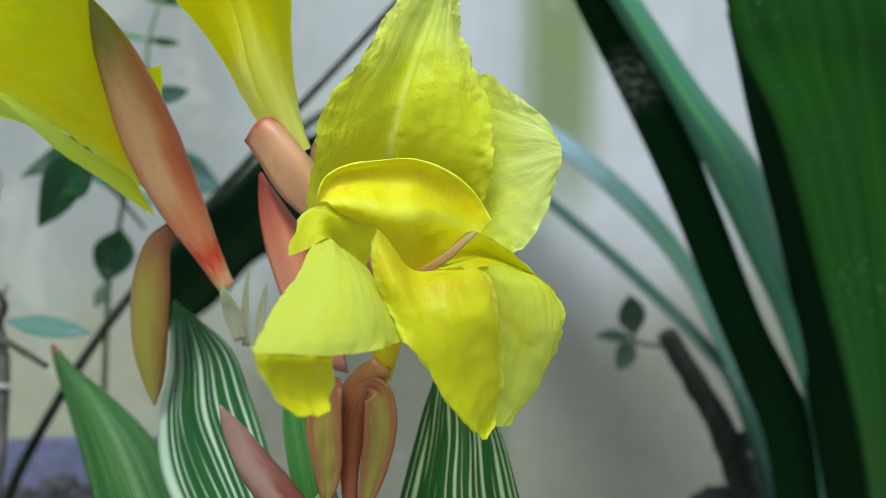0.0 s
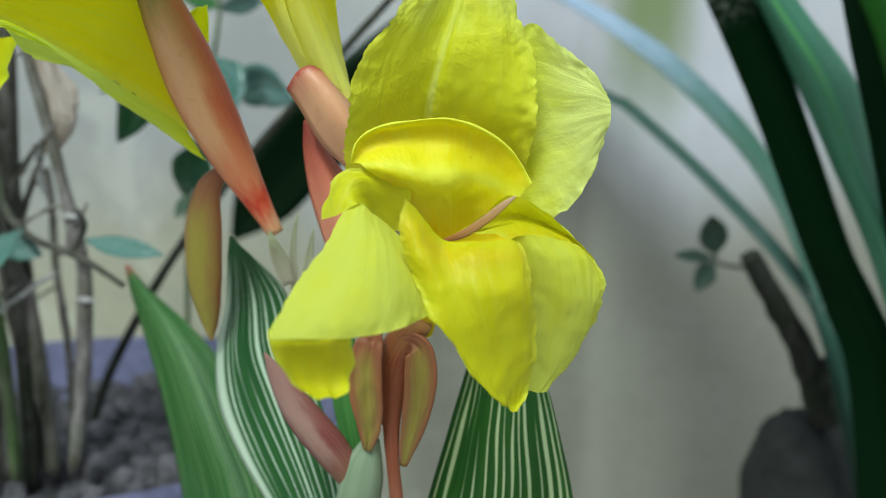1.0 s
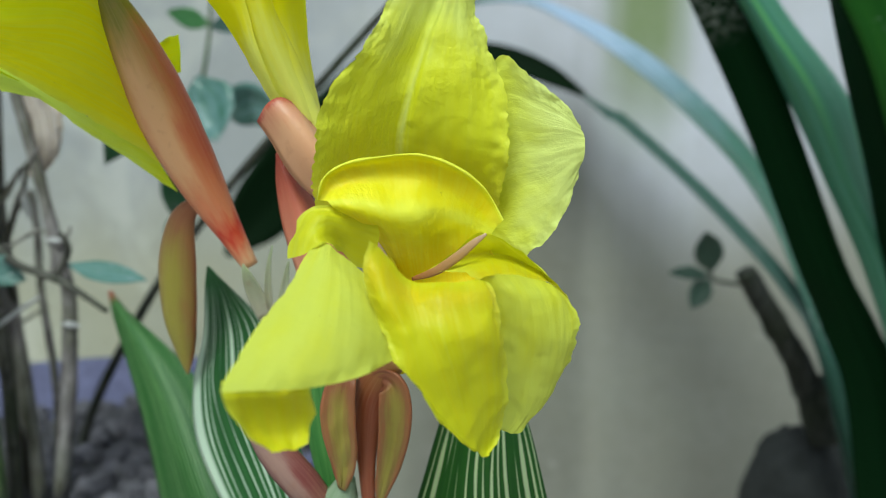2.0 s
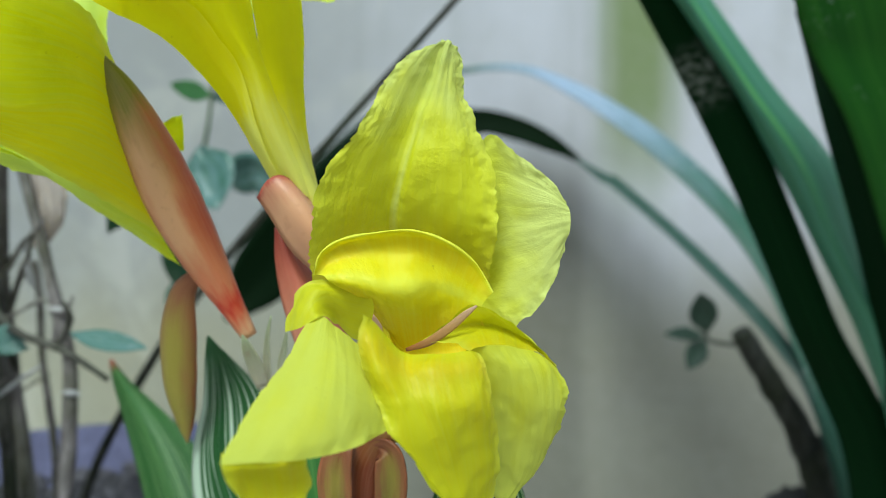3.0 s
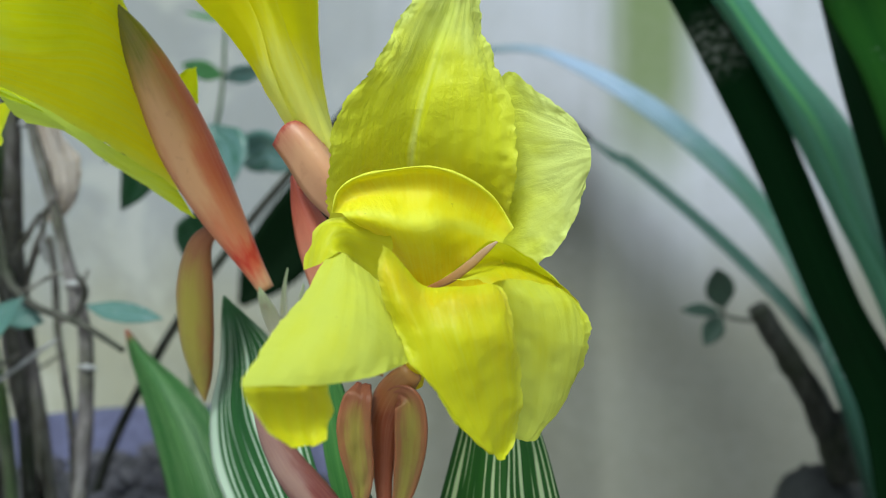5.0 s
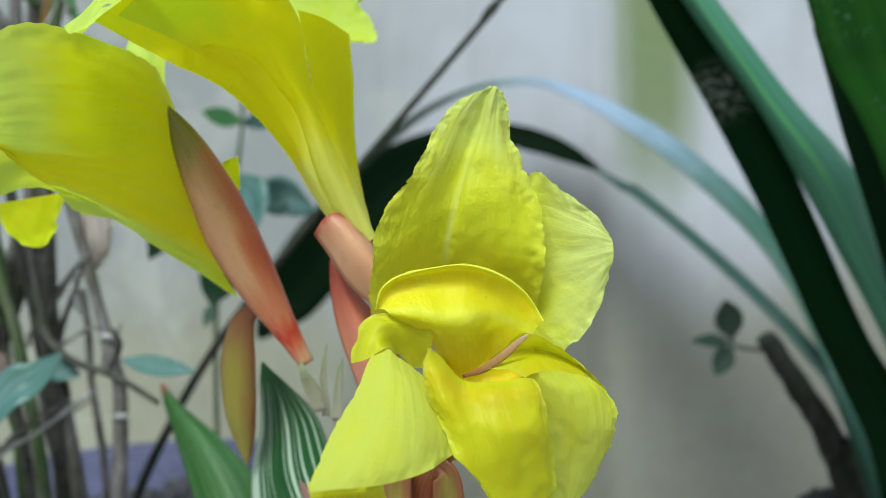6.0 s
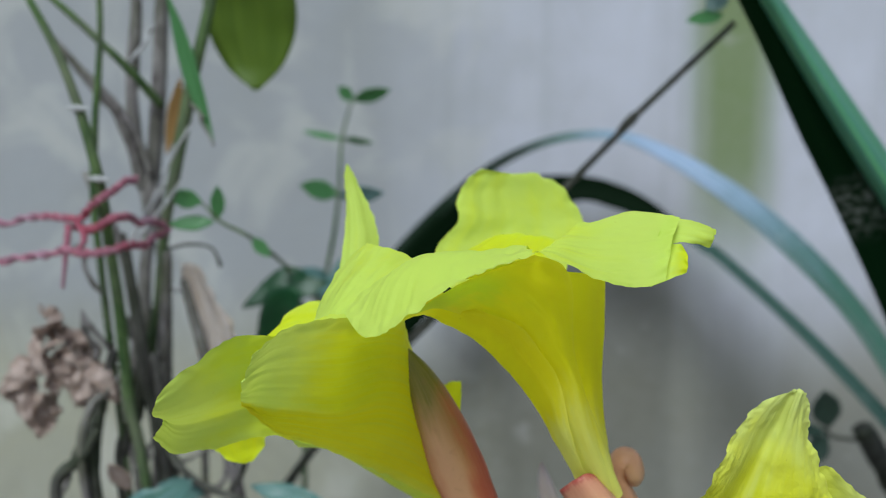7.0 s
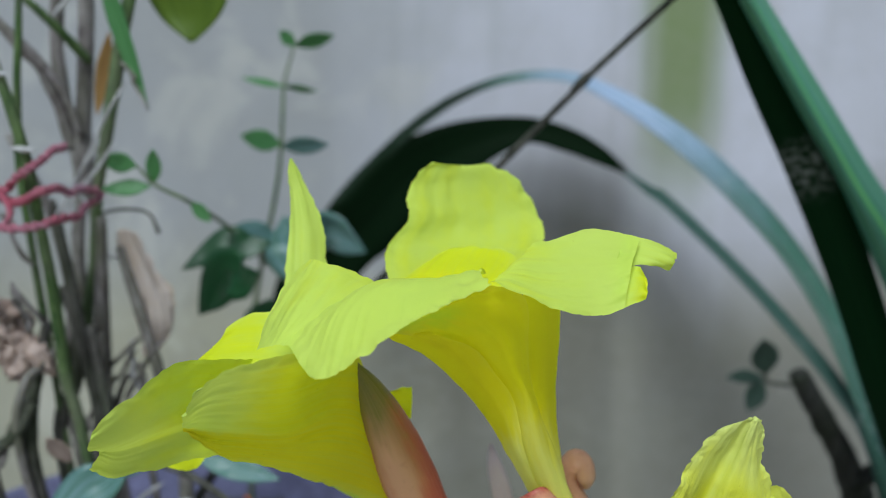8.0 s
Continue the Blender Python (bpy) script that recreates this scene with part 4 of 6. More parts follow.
row_5 = [(-0.1227, 0.2590, 0.5265), (-0.1249, 0.2660, 0.5330), (-0.1302, 0.2730, 0.5388)]
petal(bloom, [([row_1, row_2, row_3, row_4, row_5], dict(across=12, along=18, v0=0.4, v1=0.8))], PETAL_FRESH)
row_1 = [(-0.1367, 0.2850, 0.5282), (-0.1268, 0.2820, 0.5293), (-0.1193, 0.2900, 0.5310)]
row_2 = [(-0.1351, 0.2900, 0.5438), (-0.1279, 0.2880, 0.5444), (-0.1219, 0.2960, 0.5466)]
row_3 = [(-0.1359, 0.3020, 0.5623), (-0.1302, 0.3000, 0.5627), (-0.1249, 0.3040, 0.5613)]
row_4 = [(-0.1373, 0.3080, 0.5759), (-0.1340, 0.3070, 0.5751), (-0.1304, 0.3080, 0.5735)]
row_5 = [(-0.1373, 0.3090, 0.5838), (-0.1365, 0.3090, 0.5844), (-0.1358, 0.3090, 0.5836)]
petal(bloom, [([row_1, row_2, row_3, row_4, row_5], dict(across=20, along=40, v0=0.8, v1=1.0))], PETAL_FRESH, "narrow upright pale petal")
row_1 = [(-0.1018, 0.2930, 0.5087), (-0.1001, 0.2940, 0.5056), (-0.0992, 0.2940, 0.5015)]
row_2 = [(-0.0978, 0.2920, 0.5105), (-0.0967, 0.2930, 0.5066), (-0.0965, 0.2940, 0.4994)]
row_3 = [(-0.0936, 0.2910, 0.5111), (-0.0936, 0.2920, 0.5066), (-0.0942, 0.2930, 0.4998)]
petal(bloom, [([row_1, row_2, row_3], dict(across=8, along=10, v0=0.3, v1=0.5, ripple=0.0002))], PETAL_FRESH)

# upper bloom on its long tube, opening upwards
bloom = part("flower", weld(made(tube, [(-0.0436, 0.2730, 0.4805), (-0.0487, 0.2710, 0.4906), (-0.0545, 0.2680, 0.5035), (-0.0595, 0.2660, 0.5156)], [0.0027, 0.0038, 0.0051, 0.0051], 24, 24, cap=False, v0=1.0, v1=0.5)), PETAL_TUBE, canna, "yellow trumpet bloom on a long pale tube", THIN)
row_1 = [(-0.0537, 0.2730, 0.4811), (-0.0514, 0.2690, 0.4831), (-0.0483, 0.2680, 0.4837)]
row_2 = [(-0.0577, 0.2710, 0.4895), (-0.0558, 0.2660, 0.4926), (-0.0535, 0.2650, 0.4910)]
row_3 = [(-0.0629, 0.2700, 0.4987), (-0.0606, 0.2620, 0.5031), (-0.0577, 0.2600, 0.5040)]
row_4 = [(-0.0673, 0.2680, 0.5073), (-0.0645, 0.2590, 0.5146), (-0.0612, 0.2560, 0.5200)]
row_5 = [(-0.0766, 0.2650, 0.5204), (-0.0716, 0.2550, 0.5259), (-0.0664, 0.2520, 0.5291)]
row_6 = [(-0.0868, 0.2620, 0.5305), (-0.0796, 0.2520, 0.5354), (-0.0726, 0.2490, 0.5373)]
row_7 = [(-0.0954, 0.2590, 0.5356), (-0.0888, 0.2490, 0.5404), (-0.0809, 0.2470, 0.5408)]
row_8 = [(-0.1016, 0.2570, 0.5386), (-0.0965, 0.2480, 0.5432), (-0.0907, 0.2450, 0.5446)]
row_9 = [(-0.1032, 0.2130, 0.5427), (-0.0975, 0.2135, 0.5467), (-0.0906, 0.2150, 0.5511)]
petal(bloom, [([row_1, row_2, row_3, row_4, row_5, row_6, row_7, row_8, row_9], dict(across=20, along=60, tones=[1.15, 1.0, 0.75, 0.52, 0.44, 0.42, 0.4, 0.36, 0.2], ripple=0.0001, frill=0.0003, crumple=0.0001))], PETAL_TUBE, "gold funnel of the bloom, pale towards its base")
row_1 = [(-0.0512, 0.2720, 0.4816), (-0.0466, 0.2680, 0.4838), (-0.0421, 0.2720, 0.4820)]
row_2 = [(-0.0558, 0.2695, 0.4888), (-0.0498, 0.2650, 0.4924), (-0.0446, 0.2700, 0.4881)]
row_3 = [(-0.0605, 0.2655, 0.5016), (-0.0541, 0.2600, 0.5050), (-0.0485, 0.2670, 0.4987)]
row_4 = [(-0.0650, 0.2618, 0.5175), (-0.0579, 0.2550, 0.5213), (-0.0530, 0.2630, 0.5138)]
row_5 = [(-0.0709, 0.2575, 0.5263), (-0.0622, 0.2510, 0.5308), (-0.0563, 0.2600, 0.5254)]
row_6 = [(-0.0781, 0.2545, 0.5342), (-0.0655, 0.2470, 0.5400), (-0.0575, 0.2560, 0.5368)]
row_7 = [(-0.0875, 0.2525, 0.5386), (-0.0724, 0.2430, 0.5471), (-0.0580, 0.2500, 0.5489)]
row_8 = [(-0.0947, 0.2400, 0.5432), (-0.0793, 0.2310, 0.5530), (-0.0615, 0.2380, 0.5562)]
row_9 = [(-0.0987, 0.2172, 0.5449), (-0.0852, 0.2167, 0.5536), (-0.0683, 0.2297, 0.5592)]
petal(bloom, [([row_1, row_2, row_3, row_4, row_5, row_6, row_7, row_8, row_9], dict(across=24, along=60, tones=[1.15, 1.0, 0.8, 0.52, 0.42, 0.36, 0.24, 0.1, 0.0], ripple=0.0001, frill=0.0002, crumple=0.0001))], PETAL_TUBE)
row_1 = [(-0.0988, 0.2510, 0.5551), (-0.0900, 0.2480, 0.5566), (-0.0800, 0.2460, 0.5570), (-0.0694, 0.2500, 0.5585)]
row_2 = [(-0.1037, 0.2385, 0.5549), (-0.0975, 0.2330, 0.5588), (-0.0850, 0.2320, 0.5598), (-0.0715, 0.2410, 0.5604)]
row_3 = [(-0.1113, 0.2300, 0.5505), (-0.1040, 0.2225, 0.5535), (-0.0880, 0.2225, 0.5572), (-0.0700, 0.2350, 0.5602)]
row_4 = [(-0.1183, 0.2235, 0.5448), (-0.1071, 0.2110, 0.5400), (-0.0880, 0.2120, 0.5531), (-0.0683, 0.2280, 0.5597)]
petal(bloom, [([row_1, row_2, row_3, row_4], dict(across=90, along=60, tones=[0.45, 0.85, 1.0, 1.1], ripple=0.0005, frill=0.0015, pleat=0.0006, crumple=0.0002))], PETAL_FRESH, "petal bending over the trumpet's mouth")
row_1 = [(-0.0686, 0.2310, 0.5595), (-0.0664, 0.2380, 0.5598), (-0.0625, 0.2470, 0.5602)]
row_2 = [(-0.0660, 0.2310, 0.5592), (-0.0628, 0.2400, 0.5609), (-0.0576, 0.2520, 0.5658)]
row_3 = [(-0.0549, 0.2330, 0.5538), (-0.0520, 0.2430, 0.5591), (-0.0502, 0.2560, 0.5670)]
row_4 = [(-0.0451, 0.2360, 0.5508), (-0.0427, 0.2450, 0.5589), (-0.0427, 0.2580, 0.5691)]
row_5 = [(-0.0381, 0.2380, 0.5505), (-0.0364, 0.2450, 0.5598), (-0.0342, 0.2560, 0.5691)]
row_6 = [(-0.0338, 0.2390, 0.5521), (-0.0318, 0.2440, 0.5617), (-0.0284, 0.2520, 0.5681)]
row_7 = [(-0.0357, 0.2505, 0.5580), (-0.0345, 0.2495, 0.5641), (-0.0316, 0.2590, 0.5683)]
row_8 = [(-0.0310, 0.2495, 0.5613), (-0.0294, 0.2520, 0.5645), (-0.0266, 0.2560, 0.5675)]
row_9 = [(-0.0261, 0.2495, 0.5614), (-0.0245, 0.2505, 0.5638), (-0.0226, 0.2520, 0.5665)]
row_10 = [(-0.0224, 0.2495, 0.5604), (-0.0214, 0.2480, 0.5628), (-0.0199, 0.2480, 0.5654)]
row_11 = [(-0.0208, 0.2495, 0.5604), (-0.0202, 0.2470, 0.5623), (-0.0196, 0.2460, 0.5640)]
row_12 = [(-0.0377, 0.2405, 0.5499), (-0.0360, 0.2455, 0.5559), (-0.0347, 0.2510, 0.5601)]
row_13 = [(-0.0324, 0.2412, 0.5522), (-0.0310, 0.2440, 0.5570), (-0.0297, 0.2490, 0.5611)]
row_14 = [(-0.0298, 0.2410, 0.5532), (-0.0288, 0.2425, 0.5574), (-0.0286, 0.2460, 0.5609)]
row_15 = [(-0.0282, 0.2408, 0.5540), (-0.0278, 0.2412, 0.5563), (-0.0280, 0.2430, 0.5587)]
petal(bloom, [([row_1, row_2, row_3, row_4, row_5, row_6], dict(across=60, along=70, v0=0.65, v1=1.1, ripple=0.0006, frill=0.0009, crumple=0.0004)),
    ([row_7, row_8, row_9, row_10, row_11], dict(across=12, along=20, v0=1.0, v1=0.8, frill=0.0006, crumple=0.0002)),
    ([row_12, row_13, row_14, row_15], dict(across=12, along=16, v0=1.0, v1=0.3, frill=0.0006, crumple=0.0002))], PETAL_FRESH, "spreading petal with a notched end")
row_1 = [(-0.0936, 0.2650, 0.5452), (-0.0798, 0.2700, 0.5409), (-0.0640, 0.2750, 0.5401)]
row_2 = [(-0.0996, 0.2800, 0.5486), (-0.0809, 0.2900, 0.5487), (-0.0575, 0.2980, 0.5515)]
row_3 = [(-0.1029, 0.2980, 0.5560), (-0.0803, 0.3160, 0.5554), (-0.0502, 0.3250, 0.5555)]
row_4 = [(-0.0968, 0.3080, 0.5637), (-0.0788, 0.3240, 0.5652), (-0.0517, 0.3360, 0.5620)]
row_5 = [(-0.0976, 0.3150, 0.5719), (-0.0800, 0.3270, 0.5739), (-0.0549, 0.3380, 0.5690)]
row_6 = [(-0.0940, 0.3190, 0.5794), (-0.0801, 0.3280, 0.5798), (-0.0619, 0.3370, 0.5777)]
row_7 = [(-0.0897, 0.3210, 0.5828), (-0.0802, 0.3280, 0.5814), (-0.0696, 0.3350, 0.5814)]
petal(bloom, [([row_1, row_2, row_3, row_4, row_5, row_6, row_7], dict(across=50, along=60, v0=0.7, v1=0.8, ripple=0.0004, frill=0.0012, crumple=0.0006))], PETAL_FRESH, "broad upright pale petal")
row_1 = [(-0.1304, 0.2380, 0.5381), (-0.1243, 0.2300, 0.5422), (-0.1187, 0.2275, 0.5431)]
row_2 = [(-0.1302, 0.2470, 0.5446), (-0.1201, 0.2380, 0.5495), (-0.1113, 0.2345, 0.5491)]
row_3 = [(-0.1254, 0.2570, 0.5542), (-0.1163, 0.2490, 0.5564), (-0.1041, 0.2430, 0.5536)]
row_4 = [(-0.1211, 0.2630, 0.5584), (-0.1151, 0.2540, 0.5597), (-0.0994, 0.2550, 0.5539)]
petal(bloom, [([row_1, row_2, row_3, row_4], dict(across=40, along=40, v0=0.95, v1=0.75, pleat=0.0003, frill=0.0006))], PETAL_FRESH)
row_1 = [(-0.0939, 0.2460, 0.5513), (-0.0814, 0.2420, 0.5510), (-0.0681, 0.2420, 0.5544)]
row_2 = [(-0.0922, 0.2520, 0.5554), (-0.0806, 0.2520, 0.5574), (-0.0635, 0.2520, 0.5570)]
row_3 = [(-0.0852, 0.2620, 0.5598), (-0.0765, 0.2650, 0.5619), (-0.0611, 0.2640, 0.5600)]
row_4 = [(-0.0806, 0.2660, 0.5620), (-0.0733, 0.2680, 0.5625), (-0.0643, 0.2680, 0.5613)]
petal(bloom, [([row_1, row_2, row_3, row_4], dict(across=16, along=14, v0=0.2, v1=0.7))], PETAL_FRESH)
row_1 = [(-0.0467, 0.2720, 0.4874), (-0.0452, 0.2730, 0.4870), (-0.0435, 0.2760, 0.4857)]
row_2 = [(-0.0503, 0.2670, 0.5022), (-0.0485, 0.2690, 0.5024), (-0.0458, 0.2760, 0.4968)]
row_3 = [(-0.0541, 0.2640, 0.5130), (-0.0510, 0.2670, 0.5129), (-0.0472, 0.2760, 0.5069)]
row_4 = [(-0.0568, 0.2620, 0.5240), (-0.0524, 0.2650, 0.5237), (-0.0479, 0.2760, 0.5189)]
row_5 = [(-0.0582, 0.2590, 0.5376), (-0.0529, 0.2630, 0.5366), (-0.0474, 0.2750, 0.5325)]
row_6 = [(-0.0595, 0.2550, 0.5524), (-0.0534, 0.2610, 0.5512), (-0.0476, 0.2720, 0.5480)]
petal(bloom, [([row_1, row_2, row_3, row_4, row_5, row_6], dict(across=14, along=36, tones=[0.9, 0.7, 0.5, 0.4, 0.4, 0.4], ripple=0.0001, frill=0.0002, crumple=0.0001))], PETAL_TUBE)
part("stamen", weld(made(tube, [(-0.0628, 0.2500, 0.5574), (-0.0609, 0.2520, 0.5602), (-0.0595, 0.2520, 0.5630)], [0.0012, 0.0011, 0.0004], 8, 8)), PAPERY, bloom, "small white stamen tip")

# buds, sepals and bracts
part("bud", weld(made(tube, [(-0.1108, 0.2650, 0.5295), (-0.1045, 0.2690, 0.5170), (-0.0986, 0.2740, 0.5009), (-0.0930, 0.2800, 0.4835), (-0.0859, 0.2860, 0.4652), (-0.0780, 0.2910, 0.4481), (-0.0725, 0.2940, 0.4368)], [0.0004, 0.0048, 0.0080, 0.0091, 0.0075, 0.0044, 0.0028], 20, 40, 0.8, 0.02)), BUD, canna, "large salmon bud with an olive tip")
part("sepal", weld(made(tube, [(-0.0916, 0.2960, 0.4573), (-0.0974, 0.2980, 0.4503), (-0.1010, 0.3020, 0.4352), (-0.1032, 0.3080, 0.4162), (-0.1038, 0.3130, 0.4028), (-0.1038, 0.3150, 0.3936)], [0.0023, 0.0047, 0.0070, 0.0064, 0.0039, 0.0004], 16, 28, 0.6, 0.03)), SEPAL, canna, "hanging salmon and olive sepal")
part("bud", weld(made(tube, [(-0.0681, 0.2660, 0.4027), (-0.0639, 0.2680, 0.3939), (-0.0574, 0.2700, 0.3821), (-0.0499, 0.2720, 0.3720), (-0.0434, 0.2750, 0.3613), (-0.0402, 0.2780, 0.3514)], [0.0003, 0.0035, 0.0057, 0.0061, 0.0049, 0.0035], 16, 24, 0.7, 0.03)), PINK_BUD, canna, "closed dusky pink bud")
part("bract", weld(made(sheet, [
    [(-0.0607, 0.2680, 0.4833), (-0.0560, 0.2640, 0.4884), (-0.0516, 0.2660, 0.4896), (-0.0460, 0.2700, 0.4839), (-0.0405, 0.2750, 0.4765)],
    [(-0.0568, 0.2680, 0.4777), (-0.0510, 0.2630, 0.4822), (-0.0461, 0.2640, 0.4829), (-0.0411, 0.2700, 0.4773), (-0.0368, 0.2750, 0.4717)],
    [(-0.0496, 0.2680, 0.4665), (-0.0445, 0.2630, 0.4721), (-0.0399, 0.2630, 0.4730), (-0.0358, 0.2700, 0.4685), (-0.0333, 0.2760, 0.4640)],
    [(-0.0379, 0.2700, 0.4549), (-0.0359, 0.2670, 0.4569), (-0.0335, 0.2660, 0.4583), (-0.0314, 0.2700, 0.4562), (-0.0297, 0.2760, 0.4535)],
    [(-0.0208, 0.2750, 0.4319), (-0.0199, 0.2720, 0.4333), (-0.0190, 0.2720, 0.4337), (-0.0180, 0.2740, 0.4327), (-0.0170, 0.2760, 0.4317)]], 16, 24)), BRACT, canna, "pink bract clasping the bloom's tube", 0.0006)
part("bract", weld(made(sheet, [
    [(-0.0588, 0.2800, 0.4736), (-0.0580, 0.2790, 0.4744), (-0.0574, 0.2800, 0.4732)],
    [(-0.0588, 0.2800, 0.4631), (-0.0532, 0.2760, 0.4640), (-0.0489, 0.2820, 0.4608)],
    [(-0.0563, 0.2790, 0.4497), (-0.0476, 0.2740, 0.4510), (-0.0395, 0.2820, 0.4491)],
    [(-0.0512, 0.2780, 0.4345), (-0.0432, 0.2740, 0.4358), (-0.0350, 0.2820, 0.4335)],
    [(-0.0440, 0.2780, 0.4112), (-0.0371, 0.2750, 0.4125), (-0.0307, 0.2820, 0.4100)]], 14, 24)), BRACT_RED, canna, "reddish pointed bract", 0.0006)
part("bract", weld(made(tube, [(-0.0215, 0.3020, 0.4400), (-0.0300, 0.2995, 0.4580), (-0.0382, 0.2970, 0.4720), (-0.0416, 0.2960, 0.4800), (-0.0400, 0.2955, 0.4850), (-0.0370, 0.2950, 0.4848), (-0.0353, 0.2945, 0.4802), (-0.0352, 0.2945, 0.4768)], [0.0026, 0.0032, 0.0034, 0.0034, 0.0034, 0.0032, 0.0028, 0.0012], 14, 48, 1.6, 0.05)), BRACT, canna, "small pink bract curled over like a hook")
part("bract", weld(made(tube, [(-0.0675, 0.3840, 0.4544), (-0.0667, 0.3840, 0.4493), (-0.0649, 0.3830, 0.4420), (-0.0628, 0.3820, 0.4343), (-0.0597, 0.3800, 0.4199), (-0.0566, 0.3760, 0.4014)], [0.0002, 0.0020, 0.0037, 0.0044, 0.0044, 0.0037], 14, 24, 0.6, 0.03)), LILAC_TIP, canna, "whitish lilac pointed bract")
for pts, half in (([(-0.0680, 0.2940, 0.4192), (-0.0699, 0.2910, 0.4273), (-0.0717, 0.2880, 0.4343), (-0.0730, 0.2880, 0.4381)], [0.0022, 0.0028, 0.0017, 0.0002]), ([(-0.0667, 0.2960, 0.4170), (-0.0667, 0.2940, 0.4288), (-0.0656, 0.2920, 0.4377), (-0.0640, 0.2910, 0.4440)], [0.0015, 0.0013, 0.0007, 0.0002]), ([(-0.0628, 0.2960, 0.4151), (-0.0617, 0.2940, 0.4251), (-0.0598, 0.2920, 0.4340), (-0.0587, 0.2910, 0.4388)], [0.0019, 0.0017, 0.0009, 0.0002])):
    part("bract", weld(made(strap, pts, half, 0, 0.3, 6, 16)), PAPERY, canna, "papery whitish bract tip", 0.0003)

# the stalk below the front bloom
part("stalk", weld(made(tube, [(-0.0180, 0.2620, 0.4154), (-0.0236, 0.2660, 0.4091), (-0.0279, 0.2680, 0.3996), (-0.0289, 0.2700, 0.3845), (-0.0288, 0.2720, 0.3691), (-0.0276, 0.2760, 0.3485), (-0.0271, 0.2800, 0.3270)], [0.0035, 0.0052, 0.0059, 0.0035, 0.0023, 0.0024, 0.0028], 14, 26, 0.6, 0.06)), STALK_RED, canna, "reddish flower stalk")
part("sepal", weld(made(strap, [(-0.0333, 0.2650, 0.4112), (-0.0338, 0.2600, 0.4085), (-0.0351, 0.2595, 0.4021), (-0.0354, 0.2605, 0.3945), (-0.0350, 0.2630, 0.3864), (-0.0352, 0.2660, 0.3791), (-0.0363, 0.2690, 0.3718)], [0.0022, 0.0040, 0.0050, 0.0052, 0.0046, 0.0034, 0.0010], 0, 0.28, 12, 44, None, 0.0009, 7.0)), SEPAL_BENT, canna, "salmon sepal bent downwards", 0.0009)
part("sepal", weld(made(strap, [(-0.0269, 0.2660, 0.4050), (-0.0225, 0.2625, 0.4079), (-0.0192, 0.2605, 0.4063), (-0.0187, 0.2610, 0.3997), (-0.0195, 0.2635, 0.3909), (-0.0215, 0.2670, 0.3815), (-0.0238, 0.2700, 0.3728), (-0.0253, 0.2720, 0.3661)], [0.0022, 0.0034, 0.0042, 0.0048, 0.0046, 0.0038, 0.0024, 0.0008], 0, 0.28, 12, 44, None, 0.0009, 8.0)), SEPAL_BENT, canna, "salmon and olive sepal bent downwards", 0.0009)
part("stem", weld(made(tube, [(-0.0352, 0.2720, 0.3747), (-0.0383, 0.2740, 0.3640), (-0.0408, 0.2770, 0.3507), (-0.0445, 0.2850, 0.3232)] + [(-0.04, 0.295, 0.2), (-0.035, 0.30, 0.0)], [0.0025, 0.0064, 0.0075, 0.0082, 0.0082, 0.0089], 14, 40, 0.8, 0.03)), SHEATH, canna, "pale green sheathed stem")
part("stem", weld(made(strap, [(-0.0491, 0.2860, 0.4130), (-0.0472, 0.2840, 0.3983), (-0.0445, 0.2820, 0.3837), (-0.0417, 0.2810, 0.3688), (-0.0388, 0.2810, 0.3495), (-0.0380, 0.2820, 0.3333)], [0.0018, 0.0054, 0.0065, 0.0058, 0.0047, 0.0036], 15, 0.25, 6, 24)), GREEN_STEM, canna, "bright green young leaf roll", 0.0008)

# leaves
part("leaf", weld(made(sheet, [
    [(-0.1937, 0.4320, 0.4019), (-0.1915, 0.4300, 0.4035), (-0.1913, 0.4320, 0.4020)],
    [(-0.1892, 0.4280, 0.3901), (-0.1832, 0.4240, 0.3939), (-0.1801, 0.4280, 0.3919)],
    [(-0.1800, 0.4200, 0.3732), (-0.1665, 0.4120, 0.3782), (-0.1561, 0.4180, 0.3773)],
    [(-0.1691, 0.4100, 0.3530), (-0.1492, 0.4000, 0.3566), (-0.1326, 0.4080, 0.3580)],
    [(-0.1577, 0.4000, 0.3254), (-0.1328, 0.3850, 0.3319), (-0.1132, 0.3950, 0.3321)],
    [(-0.1474, 0.3900, 0.2931), (-0.1172, 0.3700, 0.3037), (-0.0915, 0.3800, 0.3036)],
    [(-0.1254, 0.3600, 0.2385), (-0.0976, 0.3400, 0.2533), (-0.0785, 0.3500, 0.2512)]], 20, 40)), CANNA_LEAF, canna, "green leaf with faint yellow stripes and red tip", 0.0006)
